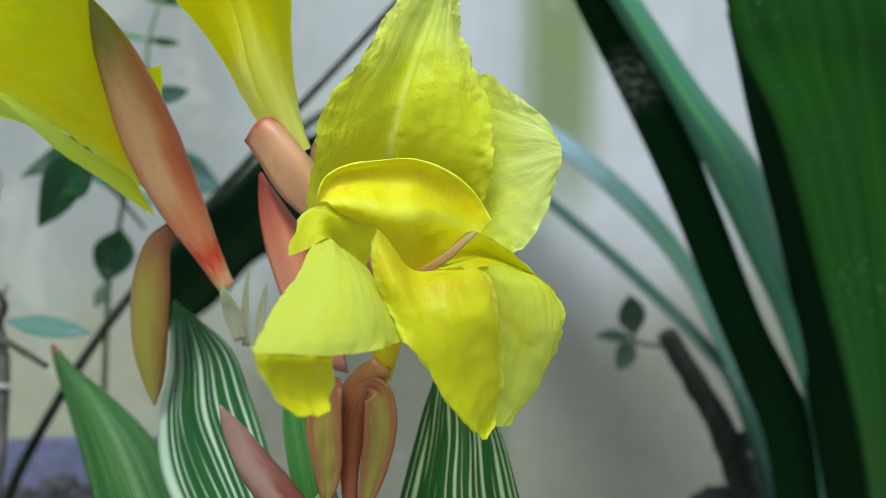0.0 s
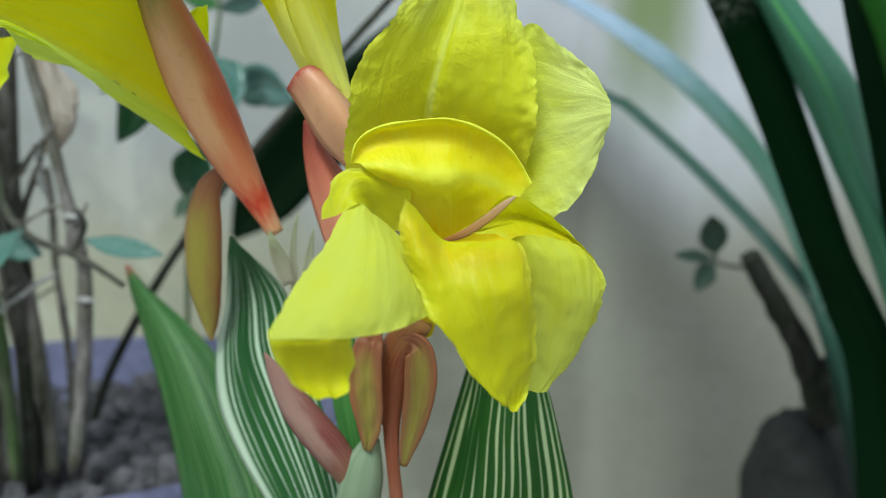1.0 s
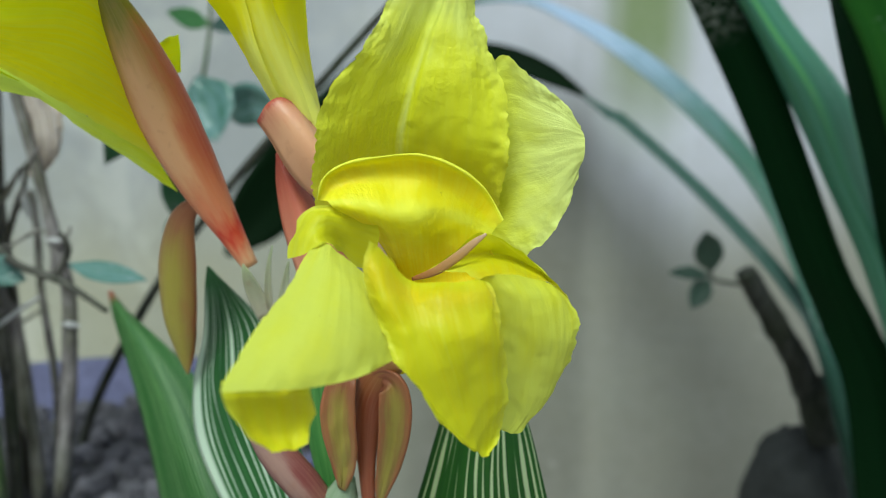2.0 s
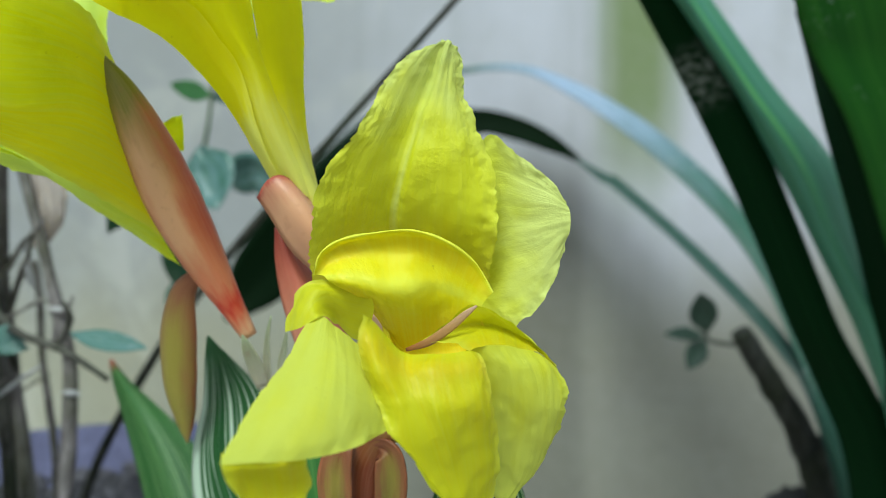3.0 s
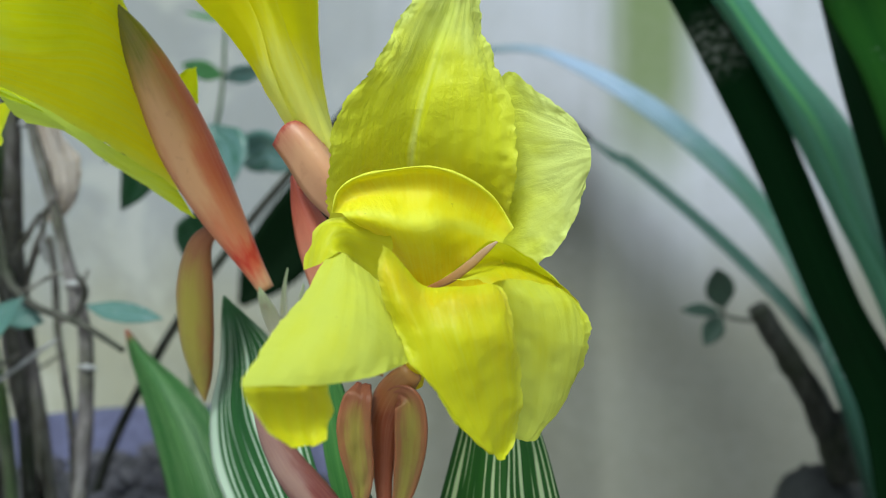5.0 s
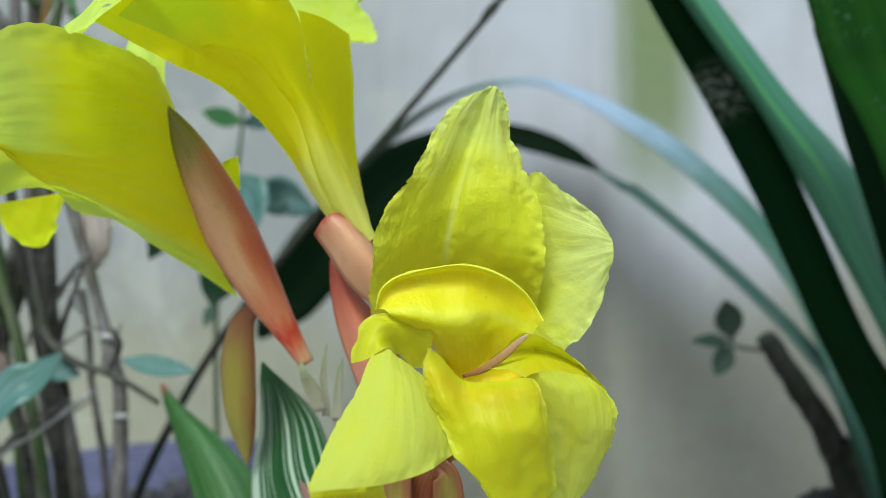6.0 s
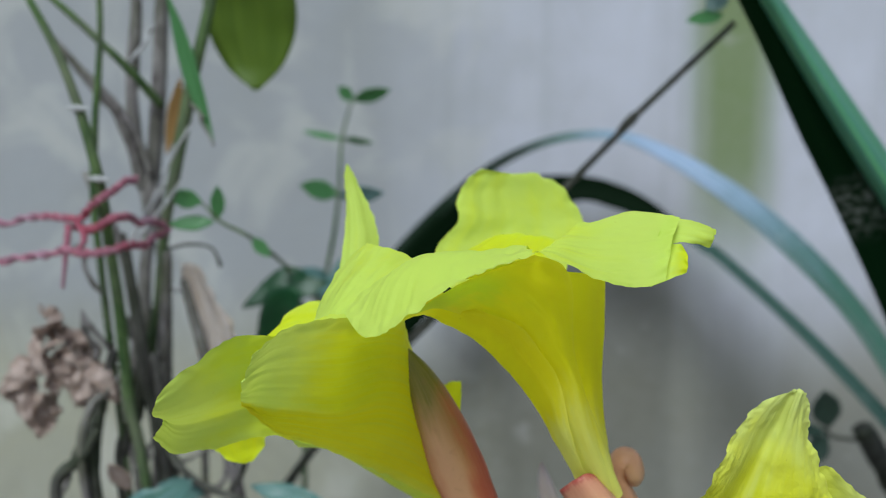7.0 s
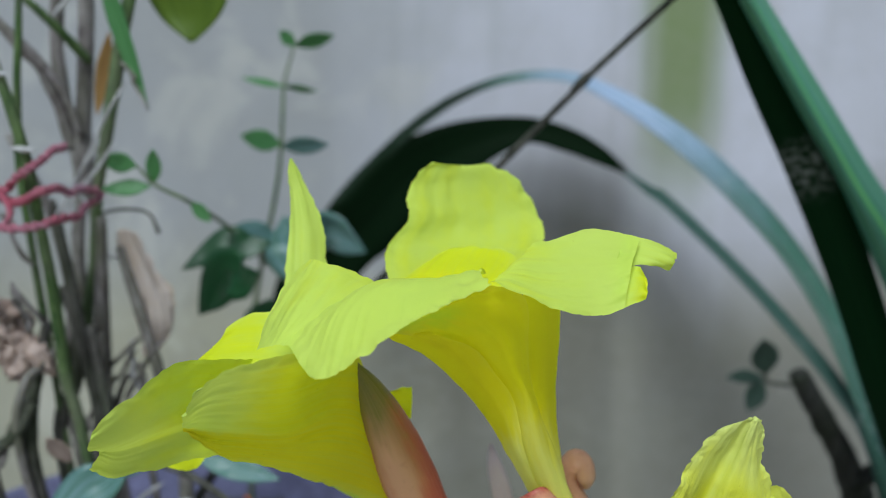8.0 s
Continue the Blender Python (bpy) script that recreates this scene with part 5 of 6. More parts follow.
part("leaf", weld(made(sheet, [
    [(-0.1034, 0.3350, 0.4299), (-0.1026, 0.3340, 0.4305), (-0.1019, 0.3340, 0.4298)],
    [(-0.1032, 0.3320, 0.4219), (-0.0963, 0.3280, 0.4237), (-0.0905, 0.3250, 0.4237)],
    [(-0.1027, 0.3280, 0.4050), (-0.0906, 0.3200, 0.4091), (-0.0763, 0.3160, 0.4134)],
    [(-0.1044, 0.3220, 0.3886), (-0.0871, 0.3120, 0.3918), (-0.0674, 0.3060, 0.3981)],
    [(-0.1017, 0.3160, 0.3706), (-0.0797, 0.3050, 0.3771), (-0.0593, 0.2980, 0.3802)],
    [(-0.0917, 0.3080, 0.3543), (-0.0696, 0.2980, 0.3591), (-0.0519, 0.2920, 0.3603)],
    [(-0.0773, 0.3020, 0.3349), (-0.0600, 0.2920, 0.3404), (-0.0471, 0.2880, 0.3430)],
    [(-0.0598, 0.2980, 0.3046), (-0.0496, 0.2900, 0.3098), (-0.0412, 0.2880, 0.3116)]], 22, 40, 0.0, 1.0)), CANNA_STRIPED_WIDE, canna, "dark green leaf broadly striped with white", 0.0006)
part("leaf", weld(made(sheet, [
    [(0.0013, 0.3000, 0.4158), (0.0020, 0.3000, 0.4168), (0.0028, 0.3000, 0.4159)],
    [(-0.0048, 0.2980, 0.4004), (0.0044, 0.2920, 0.4041), (0.0137, 0.2970, 0.4014)],
    [(-0.0093, 0.2950, 0.3854), (0.0059, 0.2860, 0.3906), (0.0197, 0.2940, 0.3870)],
    [(-0.0139, 0.2920, 0.3683), (0.0055, 0.2820, 0.3738), (0.0244, 0.2910, 0.3707)],
    [(-0.0198, 0.2900, 0.3464), (0.0052, 0.2780, 0.3535), (0.0291, 0.2890, 0.3498)],
    [(-0.0248, 0.2900, 0.3220), (0.0020, 0.2780, 0.3301), (0.0299, 0.2890, 0.3264)],
    [(-0.0258, 0.2920, 0.2893), (-0.0052, 0.2820, 0.2973), (0.0137, 0.2900, 0.2938)]], 26, 40)), CANNA_STRIPED, canna, "dark green leaf finely striped with cream", 0.0006)

# ---------------------------------------------------------------- strap-leaved lily
lily = thing("crinum_lily", LILY_FOOT, "large strap-leaved lily with long arching green leaves", "plant")


def strap_leaf(bm, label, material=STRAP):
    return part("leaf", weld(bm), material, lily, label, 0.0018)


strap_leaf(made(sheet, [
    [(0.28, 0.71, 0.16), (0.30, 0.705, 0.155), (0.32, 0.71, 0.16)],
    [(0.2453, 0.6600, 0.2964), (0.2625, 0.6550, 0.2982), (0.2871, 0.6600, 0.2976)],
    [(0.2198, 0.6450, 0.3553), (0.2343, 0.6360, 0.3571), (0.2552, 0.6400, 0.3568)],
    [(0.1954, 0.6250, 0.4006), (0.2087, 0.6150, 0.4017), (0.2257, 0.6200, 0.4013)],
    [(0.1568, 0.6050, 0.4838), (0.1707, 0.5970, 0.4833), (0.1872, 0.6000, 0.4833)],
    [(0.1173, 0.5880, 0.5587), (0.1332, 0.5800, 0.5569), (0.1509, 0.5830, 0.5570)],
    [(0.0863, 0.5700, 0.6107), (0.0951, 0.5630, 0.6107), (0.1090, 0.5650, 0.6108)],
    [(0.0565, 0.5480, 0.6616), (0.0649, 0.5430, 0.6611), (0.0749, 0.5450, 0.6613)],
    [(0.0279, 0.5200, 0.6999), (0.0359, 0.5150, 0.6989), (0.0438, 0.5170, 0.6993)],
    [(-0.0067, 0.4900, 0.7375), (-0.0050, 0.4880, 0.7375), (-0.0025, 0.4900, 0.7383)]], 12, 60), "broad upright leaf, its underside's shade painted near-black", STRAP_SCUFFED)
strap_leaf(made(sheet, [
    [(0.31, 0.70, 0.16), (0.325, 0.695, 0.155), (0.34, 0.70, 0.16)],
    [(0.2715, 0.6400, 0.3102), (0.2755, 0.6320, 0.3124), (0.2879, 0.6400, 0.3107)],
    [(0.2373, 0.6100, 0.3914), (0.2432, 0.5980, 0.3965), (0.2587, 0.6100, 0.3990)],
    [(0.2028, 0.5950, 0.4561), (0.2081, 0.5800, 0.4586), (0.2280, 0.5950, 0.4632)],
    [(0.1742, 0.5850, 0.5076), (0.1826, 0.5670, 0.5070), (0.2089, 0.5850, 0.5089)],
    [(0.1458, 0.5750, 0.5558), (0.1502, 0.5620, 0.5534), (0.1692, 0.5750, 0.5552)],
    [(0.1121, 0.5600, 0.6008), (0.1153, 0.5480, 0.6010), (0.1319, 0.5600, 0.6010)],
    [(0.0689, 0.5400, 0.6608), (0.0718, 0.5300, 0.6598), (0.0830, 0.5400, 0.6608)],
    [(0.0368, 0.5120, 0.6984), (0.0391, 0.5050, 0.6971), (0.0456, 0.5120, 0.6984)],
    [(-0.0002, 0.4860, 0.7363), (0.0011, 0.4840, 0.7363), (0.0030, 0.4860, 0.7371)]], 16, 60), "upright blue-green leaf, folded along its keel", STRAP_FOLDED)
wide = strap_leaf(made(sheet, [
    [(0.3400, 0.6800, 0.1550), (0.3550, 0.6820, 0.1560), (0.3700, 0.6900, 0.1600)],
    [(0.2908, 0.6050, 0.3058), (0.3109, 0.6165, 0.3040), (0.3309, 0.6200, 0.3022)],
    [(0.2324, 0.5450, 0.4398), (0.2656, 0.5565, 0.4396), (0.2989, 0.5600, 0.4395)],
    [(0.1943, 0.5080, 0.5193), (0.2369, 0.5230, 0.5208), (0.2794, 0.5300, 0.5223)],
    [(0.1678, 0.4920, 0.5609), (0.2189, 0.5075, 0.5585), (0.2700, 0.5150, 0.5560)],
    [(0.1576, 0.4820, 0.5811), (0.2090, 0.4950, 0.5836), (0.2604, 0.5000, 0.5860)],
    [(0.1326, 0.4550, 0.6465), (0.1750, 0.4620, 0.6500), (0.2221, 0.4800, 0.6550)],
    [(0.1126, 0.4400, 0.6948), (0.1154, 0.4400, 0.6962), (0.1183, 0.4400, 0.6948)]], 16, 60), "wide upright green leaf, folded along its keel")
# own sheet, so the keel's shaded half can be coloured near-black
part("leaf_shaded_half", weld(made(sheet, [
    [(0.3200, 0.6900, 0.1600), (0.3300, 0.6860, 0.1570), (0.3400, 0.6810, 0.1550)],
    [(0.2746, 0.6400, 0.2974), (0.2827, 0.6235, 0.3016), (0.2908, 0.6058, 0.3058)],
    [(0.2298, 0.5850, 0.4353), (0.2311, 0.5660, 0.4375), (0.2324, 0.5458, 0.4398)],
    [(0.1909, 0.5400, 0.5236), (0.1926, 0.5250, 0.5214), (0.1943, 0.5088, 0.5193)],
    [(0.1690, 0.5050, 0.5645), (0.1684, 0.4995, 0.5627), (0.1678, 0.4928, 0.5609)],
    [(0.1586, 0.4880, 0.5827), (0.1581, 0.4860, 0.5819), (0.1576, 0.4828, 0.5811)]], 8, 60)), STRAP_SCUFFED, wide, "shaded half of the folded leaf, the shade in its colour", 0.0012)
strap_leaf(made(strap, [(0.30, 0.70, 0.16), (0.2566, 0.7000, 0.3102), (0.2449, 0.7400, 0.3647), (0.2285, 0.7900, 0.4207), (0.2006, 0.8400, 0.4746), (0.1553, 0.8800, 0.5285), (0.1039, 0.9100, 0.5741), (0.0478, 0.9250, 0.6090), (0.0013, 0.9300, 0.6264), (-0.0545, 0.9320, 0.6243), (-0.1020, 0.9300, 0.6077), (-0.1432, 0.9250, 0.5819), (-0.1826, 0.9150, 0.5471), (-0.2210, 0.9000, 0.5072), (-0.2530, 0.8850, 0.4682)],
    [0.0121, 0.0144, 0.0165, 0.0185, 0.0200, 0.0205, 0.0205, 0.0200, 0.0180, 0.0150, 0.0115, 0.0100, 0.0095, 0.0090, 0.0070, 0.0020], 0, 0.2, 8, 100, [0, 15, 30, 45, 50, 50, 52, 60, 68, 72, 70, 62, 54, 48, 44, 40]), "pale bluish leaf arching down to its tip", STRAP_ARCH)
strap_leaf(made(strap, [(0.29, 0.71, 0.16), (0.2440, 0.7000, 0.3186), (0.2279, 0.7500, 0.3630), (0.1972, 0.8200, 0.4084), (0.1545, 0.8700, 0.4559), (0.1044, 0.9100, 0.5037), (0.0906, 0.9250, 0.5121), (0.0607, 0.9320, 0.5331)],
    [0.0085, 0.0085, 0.0088, 0.0088, 0.0090, 0.0086, 0.0066, 0.0022], 0, 0.25, 8, 60, [20, 30, 40, 45, 50, 50, 50, 60]), "narrow arching leaf, dull teal, twisted near its crest", STRAP_TEAL)
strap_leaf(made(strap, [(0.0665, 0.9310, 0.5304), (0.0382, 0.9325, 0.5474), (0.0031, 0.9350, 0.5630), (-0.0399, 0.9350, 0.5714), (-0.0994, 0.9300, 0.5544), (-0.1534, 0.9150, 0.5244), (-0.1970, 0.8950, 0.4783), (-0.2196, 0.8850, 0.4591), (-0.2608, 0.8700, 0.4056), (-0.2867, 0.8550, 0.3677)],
    [0.0030, 0.0101, 0.0131, 0.0143, 0.0273, 0.0357, 0.0369, 0.0360, 0.0300, 0.0036], 0, 0.15, 8, 70, [40, 28, 22, 15, 5, -8, -15, -15, -12, -10]), "leaf end bent over, its underside's shade painted blackish", STRAP_DARK)

# ---------------------------------------------------------------- potted shrub
def pot_shell(bm):
    prof = [(0.13, 0.0), (0.165, 0.15), (0.182, 0.262), (0.190, 0.268), (0.192, 0.287), (0.186, 0.291), (0.176, 0.288), (0.172, 0.25), (0.0, 0.245)]
    lines, n = [], 48
    for r, z in prof:
        lines.append([Vector((-0.29 + r * math.cos(2 * math.pi * (j % n) / n), 0.56 + r * math.sin(2 * math.pi * (j % n) / n), z)) for j in range(n + 1)])
    grid(bm, lines, [[(j / n, i / 9) for j in range(n + 1)] for i in range(len(prof))])


pot = thing("plant_pot", (-0.29, 0.56, 0.0), "faded violet-grey round pot filled with dark soil", "pot")
part("pot_body", weld(made(pot_shell)), POT, pot)


def soil_top(bm):
    rng = random.Random(4)
    n, lines = 40, []
    for i in range(16):
        r = 0.172 * i / 15
        lines.append([Vector((-0.29 + r * math.cos(2 * math.pi * (j % n) / n), 0.56 + r * math.sin(2 * math.pi * (j % n) / n),
                              0.252 + 0.012 * noise.noise((r * 40 * math.cos(2 * math.pi * j / n), r * 40 * math.sin(2 * math.pi * j / n), 3)))) for j in range(n + 1)])
    grid(bm, lines, [[(j / n, i / 15) for j in range(n + 1)] for i in range(16)])


part("soil", weld(made(soil_top)), SOIL, pot, "dark crumbly soil")


def clods(bm, centre, radius, z, count, sizes, seed):
    rng = random.Random(seed)
    for _ in range(count):
        a, r = rng.uniform(0, 2 * math.pi), radius * math.sqrt(rng.random())
        s = rng.uniform(*sizes)
        m = Matrix.Translation((centre[0] + r * math.cos(a), centre[1] + r * math.sin(a), z + s * rng.uniform(-0.1, 0.5))) @ Euler((rng.uniform(0, 6), rng.uniform(0, 6), rng.uniform(0, 6))).to_matrix().to_4x4() @ Matrix.Diagonal((s, s * rng.uniform(0.6, 1), s * rng.uniform(0.45, 0.8), 1))
        new_verts = bmesh.ops.create_icosphere(bm, subdivisions=2, radius=1, matrix=m)["verts"]
        for v in new_verts:
            v.co += (v.co - m.translation) * (0.7 * noise.noise(v.co * 60 + Vector((seed, 0, 0))) + 0.5 * noise.noise(v.co * 190))
    for f in bm.faces:
        f.smooth = True


tagged(part("clod_layer", made(clods, (-0.29, 0.56), 0.160, 0.250, 420, (0.003, 0.015), 5), CLOD, pot, "rough dark clods"), kind="stuff")

shrub = thing("woody_shrub", (-0.29, 0.56, 0.25), "thin-stemmed woody shrub growing in the violet-grey pot", "shrub")


def stick(points, radii, material=BARK, label="", lumps=0.18, rooted=False):
    if rooted:
        foot = Vector(points[0])
        foot = Vector((foot.x * 0.85 - 0.29 * 0.15, foot.y * 0.75 + 0.56 * 0.25, 0.25))
        points, radii = [foot, foot.lerp(Vector(points[0]), 0.55) + Vector((0.004, 0, 0)), *points], [radii[0] * 1.15, radii[0] * 1.05, *radii]
    return part("stem", weld(made(tube, points, radii, 9, 34, 1, lumps, points[0][0] * 77)), material, shrub, label)


stick([(-0.2772, 0.5000, 0.2589), (-0.2830, 0.5000, 0.3272), (-0.2928, 0.5050, 0.3855), (-0.3011, 0.5100, 0.4435), (-0.3028, 0.5150, 0.5011), (-0.3053, 0.5200, 0.5450), (-0.3124, 0.5300, 0.5965)], [0.0042, 0.0040, 0.0036, 0.0034, 0.003, 0.0028, 0.002])
stick([(-0.2557, 0.4850, 0.2661), (-0.2454, 0.4820, 0.3403), (-0.2421, 0.4800, 0.3909), (-0.2480, 0.4780, 0.4228), (-0.2549, 0.4780, 0.4552), (-0.2646, 0.4800, 0.4866), (-0.2759, 0.4850, 0.5212)], [0.0044, 0.0046, 0.004, 0.0036, 0.0032, 0.003, 0.0024], BARK, "grey woody stem")
stick([(-0.2894, 0.4550, 0.4257), (-0.2933, 0.4500, 0.4581), (-0.2896, 0.4350, 0.5095), (-0.2886, 0.4250, 0.5449), (-0.2885, 0.4150, 0.5807), (-0.2949, 0.4100, 0.6142), (-0.3056, 0.4100, 0.6418), (-0.3201, 0.4100, 0.6692)], [0.0032, 0.0032, 0.003, 0.0028, 0.0026, 0.0024, 0.0022, 0.002], BARK_GREEN, "green cane with pale nodes", rooted=True)
stick([(-0.2949, 0.5000, 0.4074), (-0.2960, 0.5000, 0.4481), (-0.2943, 0.5000, 0.5275), (-0.3012, 0.5000, 0.5659), (-0.2959, 0.5000, 0.6225), (-0.2922, 0.5000, 0.6836), (-0.2903, 0.5000, 0.7193)], [0.0045, 0.0045, 0.004, 0.0042, 0.0042, 0.004, 0.0038], rooted=True)
stick([(-0.3001, 0.4900, 0.4643), (-0.2935, 0.4900, 0.5099), (-0.2867, 0.4850, 0.5488), (-0.2768, 0.4800, 0.5861), (-0.2671, 0.4800, 0.6309), (-0.2541, 0.4800, 0.6803), (-0.2474, 0.4800, 0.7058)], [0.003, 0.003, 0.003, 0.0035, 0.0036, 0.003, 0.0028], BARK_GREEN, rooted=True)
stick([(-0.3115, 0.4600, 0.5153), (-0.3128, 0.4550, 0.5634), (-0.3087, 0.4500, 0.6066), (-0.3042, 0.4500, 0.6538), (-0.3043, 0.4500, 0.6917)], [0.002, 0.0021, 0.002, 0.0018, 0.0015], BARK_GREEN, rooted=True)
stick([(-0.2920, 0.4950, 0.6224), (-0.3014, 0.4800, 0.6395), (-0.3140, 0.4700, 0.6546), (-0.3286, 0.4650, 0.6696), (-0.3429, 0.4600, 0.6828)], [0.0026, 0.0024, 0.0022, 0.002, 0.0018], BARK_GREEN)
stick([(-0.2982, 0.4950, 0.5821), (-0.3076, 0.4900, 0.6099), (-0.3202, 0.4850, 0.6278), (-0.3325, 0.4800, 0.6423), (-0.3444, 0.4750, 0.6580)], [0.0022, 0.002, 0.0026, 0.0018, 0.0014])
stick([(-0.3037, 0.4700, 0.4511), (-0.3001, 0.4750, 0.4845), (-0.3010, 0.4700, 0.5198), (-0.3065, 0.4650, 0.5507), (-0.3265, 0.4700, 0.5828)], [0.003, 0.003, 0.0028, 0.0024, 0.002], rooted=True)
stick([(-0.3168, 0.4400, 0.4244), (-0.3109, 0.4400, 0.4548), (-0.3053, 0.4500, 0.4637), (-0.2952, 0.4550, 0.4747)], [0.0022, 0.0024, 0.0022, 0.002], rooted=True)
stick([(-0.2930, 0.4980, 0.5375), (-0.3001, 0.4900, 0.5542), (-0.2785, 0.4800, 0.5830), (-0.2726, 0.4800, 0.5922)], [0.0012, 0.0012, 0.0012, 0.001], NODE_PALE, "dry whitish twig")
stick([(-0.2911, 0.4800, 0.4385), (-0.2817, 0.4750, 0.4261), (-0.2808, 0.4800, 0.4062), (-0.2812, 0.4900, 0.3848)], [0.002, 0.0022, 0.002, 0.0018], BARK_DARK)
stick([(-0.3487, 0.5600, 0.3403), (-0.3232, 0.5600, 0.3568), (-0.3024, 0.5600, 0.3692)], [0.001, 0.001, 0.0008], BARK_DARK)
stick([(-0.2948, 0.5000, 0.4441), (-0.2785, 0.4950, 0.4594), (-0.2627, 0.4900, 0.4726)], [0.0013, 0.0012, 0.001], BARK)
stick([(-0.3069, 0.5000, 0.5738), (-0.3098, 0.4950, 0.5959), (-0.3172, 0.4900, 0.6189), (-0.3250, 0.4850, 0.6292), (-0.3397, 0.4800, 0.6494), (-0.3484, 0.4750, 0.6605)], [0.0034, 0.0032, 0.003, 0.0026, 0.0024, 0.002])
stick([(-0.2963, 0.4900, 0.3871), (-0.2934, 0.4900, 0.4487), (-0.2893, 0.4880, 0.4955), (-0.2858, 0.4860, 0.5375)], [0.004, 0.0036, 0.0036, 0.003], BARK, rooted=True)
stick([(-0.2865, 0.4700, 0.4327), (-0.2901, 0.4680, 0.4590), (-0.2942, 0.4660, 0.4972), (-0.2984, 0.4640, 0.5282), (-0.3011, 0.4620, 0.5495)], [0.0036, 0.0034, 0.003, 0.0028, 0.0022], BARK_DARK, rooted=True)
stick([(-0.2725, 0.4780, 0.5786), (-0.2822, 0.4740, 0.5636), (-0.2935, 0.4700, 0.5487), (-0.3042, 0.4660, 0.5323)], [0.0009, 0.0010, 0.0010, 0.0007], NODE_PALE, "dry whitish twig")
stick([(-0.3145, 0.4500, 0.4043), (-0.3153, 0.4520, 0.4351), (-0.3109, 0.4550, 0.4593), (-0.3048, 0.4550, 0.4842)], [0.0036, 0.004, 0.003, 0.0024], BARK_DARK, rooted=True)
stick([(-0.3319, 0.4400, 0.4080), (-0.3184, 0.4400, 0.4272), (-0.3095, 0.4450, 0.4442)], [0.003, 0.0036, 0.003], BARK_DARK, rooted=True)
stick([(-0.3252, 0.4600, 0.5009), (-0.3185, 0.4600, 0.4825), (-0.3163, 0.4580, 0.4644)], [0.0012, 0.0014, 0.001], BARK_DARK)
stick([(-0.2970, 0.5000, 0.3968), (-0.2861, 0.5000, 0.4337), (-0.2753, 0.5000, 0.4488)], [0.002, 0.002, 0.0012], BARK)
stick([(-0.2708, 0.5000, 0.3908), (-0.2715, 0.5000, 0.4256), (-0.2739, 0.5000, 0.4495)], [0.0022, 0.0022, 0.002], BARK, rooted=True)
stick([(-0.3120, 0.5100, 0.5035), (-0.3101, 0.5150, 0.5563), (-0.3191, 0.5200, 0.5954), (-0.3221, 0.5200, 0.6343), (-0.3184, 0.5200, 0.6722), (-0.3171, 0.5200, 0.7094)], [0.0036, 0.0038, 0.0042, 0.004, 0.004, 0.003], BARK, "pale grey stem", rooted=True)
stick([(-0.3064, 0.4400, 0.3471), (-0.2879, 0.4450, 0.3715), (-0.2628, 0.4500, 0.3879)], [0.0016, 0.0015, 0.0012], BARK)
stick([(-0.2893, 0.5000, 0.3248), (-0.2915, 0.5000, 0.3606), (-0.2955, 0.4950, 0.3972), (-0.2936, 0.4900, 0.4296), (-0.2904, 0.4850, 0.4716)], [0.0034, 0.0034, 0.0032, 0.0032, 0.003], rooted=True)
stick([(-0.3091, 0.4700, 0.4157), (-0.2999, 0.4720, 0.4457), (-0.2979, 0.4750, 0.4758), (-0.3066, 0.4780, 0.4997)], [0.0042, 0.004, 0.0038, 0.0034], BARK_DARK, "thick dark stem", rooted=True)
stick([(-0.2834, 0.4600, 0.4827), (-0.2769, 0.4580, 0.4467), (-0.2715, 0.4550, 0.4275), (-0.2559, 0.4520, 0.4133), (-0.2271, 0.4480, 0.4042), (-0.1991, 0.4400, 0.3910)], [0.0026, 0.0026, 0.0024, 0.0022, 0.002, 0.0014], BARK_DARK)
stick([(-0.2438, 0.4700, 0.4017), (-0.2350, 0.4680, 0.4185), (-0.2381, 0.4660, 0.4287)], [0.0022, 0.002, 0.0012], BARK_DARK)
rng = random.Random(11)
for a, b, r in (((-0.2746, 0.4800, 0.4341), (-0.2438, 0.4600, 0.4751), 0.0012), ((-0.2893, 0.4800, 0.4309), (-0.2991, 0.4600, 0.4139), 0.0013), ((-0.2581, 0.4800, 0.3998), (-0.2337, 0.4700, 0.4314), 0.0012), ((-0.3025, 0.4400, 0.3568), (-0.2475, 0.4600, 0.3938), 0.0014), ((-0.2766, 0.4700, 0.4187), (-0.2425, 0.4600, 0.4296), 0.0010), ((-0.2977, 0.4600, 0.5422), (-0.2517, 0.4500, 0.6124), 0.0008), ((-0.2992, 0.4600, 0.4746), (-0.3193, 0.4500, 0.5074), 0.0016), ((-0.3150, 0.4600, 0.4742), (-0.3200, 0.4500, 0.4983), 0.0012), ((-0.2855, 0.4800, 0.4361), (-0.2676, 0.4800, 0.4632), 0.0014), ((-0.3153, 0.4500, 0.4394), (-0.3277, 0.4400, 0.4080), 0.0018), ((-0.2742, 0.5000, 0.4330), (-0.2776, 0.5000, 0.4639), 0.0016), ((-0.2627, 0.4700, 0.6213), (-0.2458, 0.4600, 0.5970), 0.0009), ((-0.2973, 0.4700, 0.6439), (-0.2778, 0.4600, 0.6624), 0.0012), ((-0.3226, 0.4500, 0.5431), (-0.3065, 0.4500, 0.5167), 0.0014)):
    a, b = Vector(a), Vector(b)
    bend = [a.lerp(b, f) + Vector((rng.uniform(-1, 1), rng.uniform(-1, 1), rng.uniform(-1, 1))) * 0.003 for f in (0.25, 0.5, 0.75)]
    stick([a, *bend, b], [r, r * 1.2, r * 0.9, r, r * 0.5], rng.choice((BARK, BARK, NODE_PALE, BARK_GREEN)), "thin side twig", 0.35)
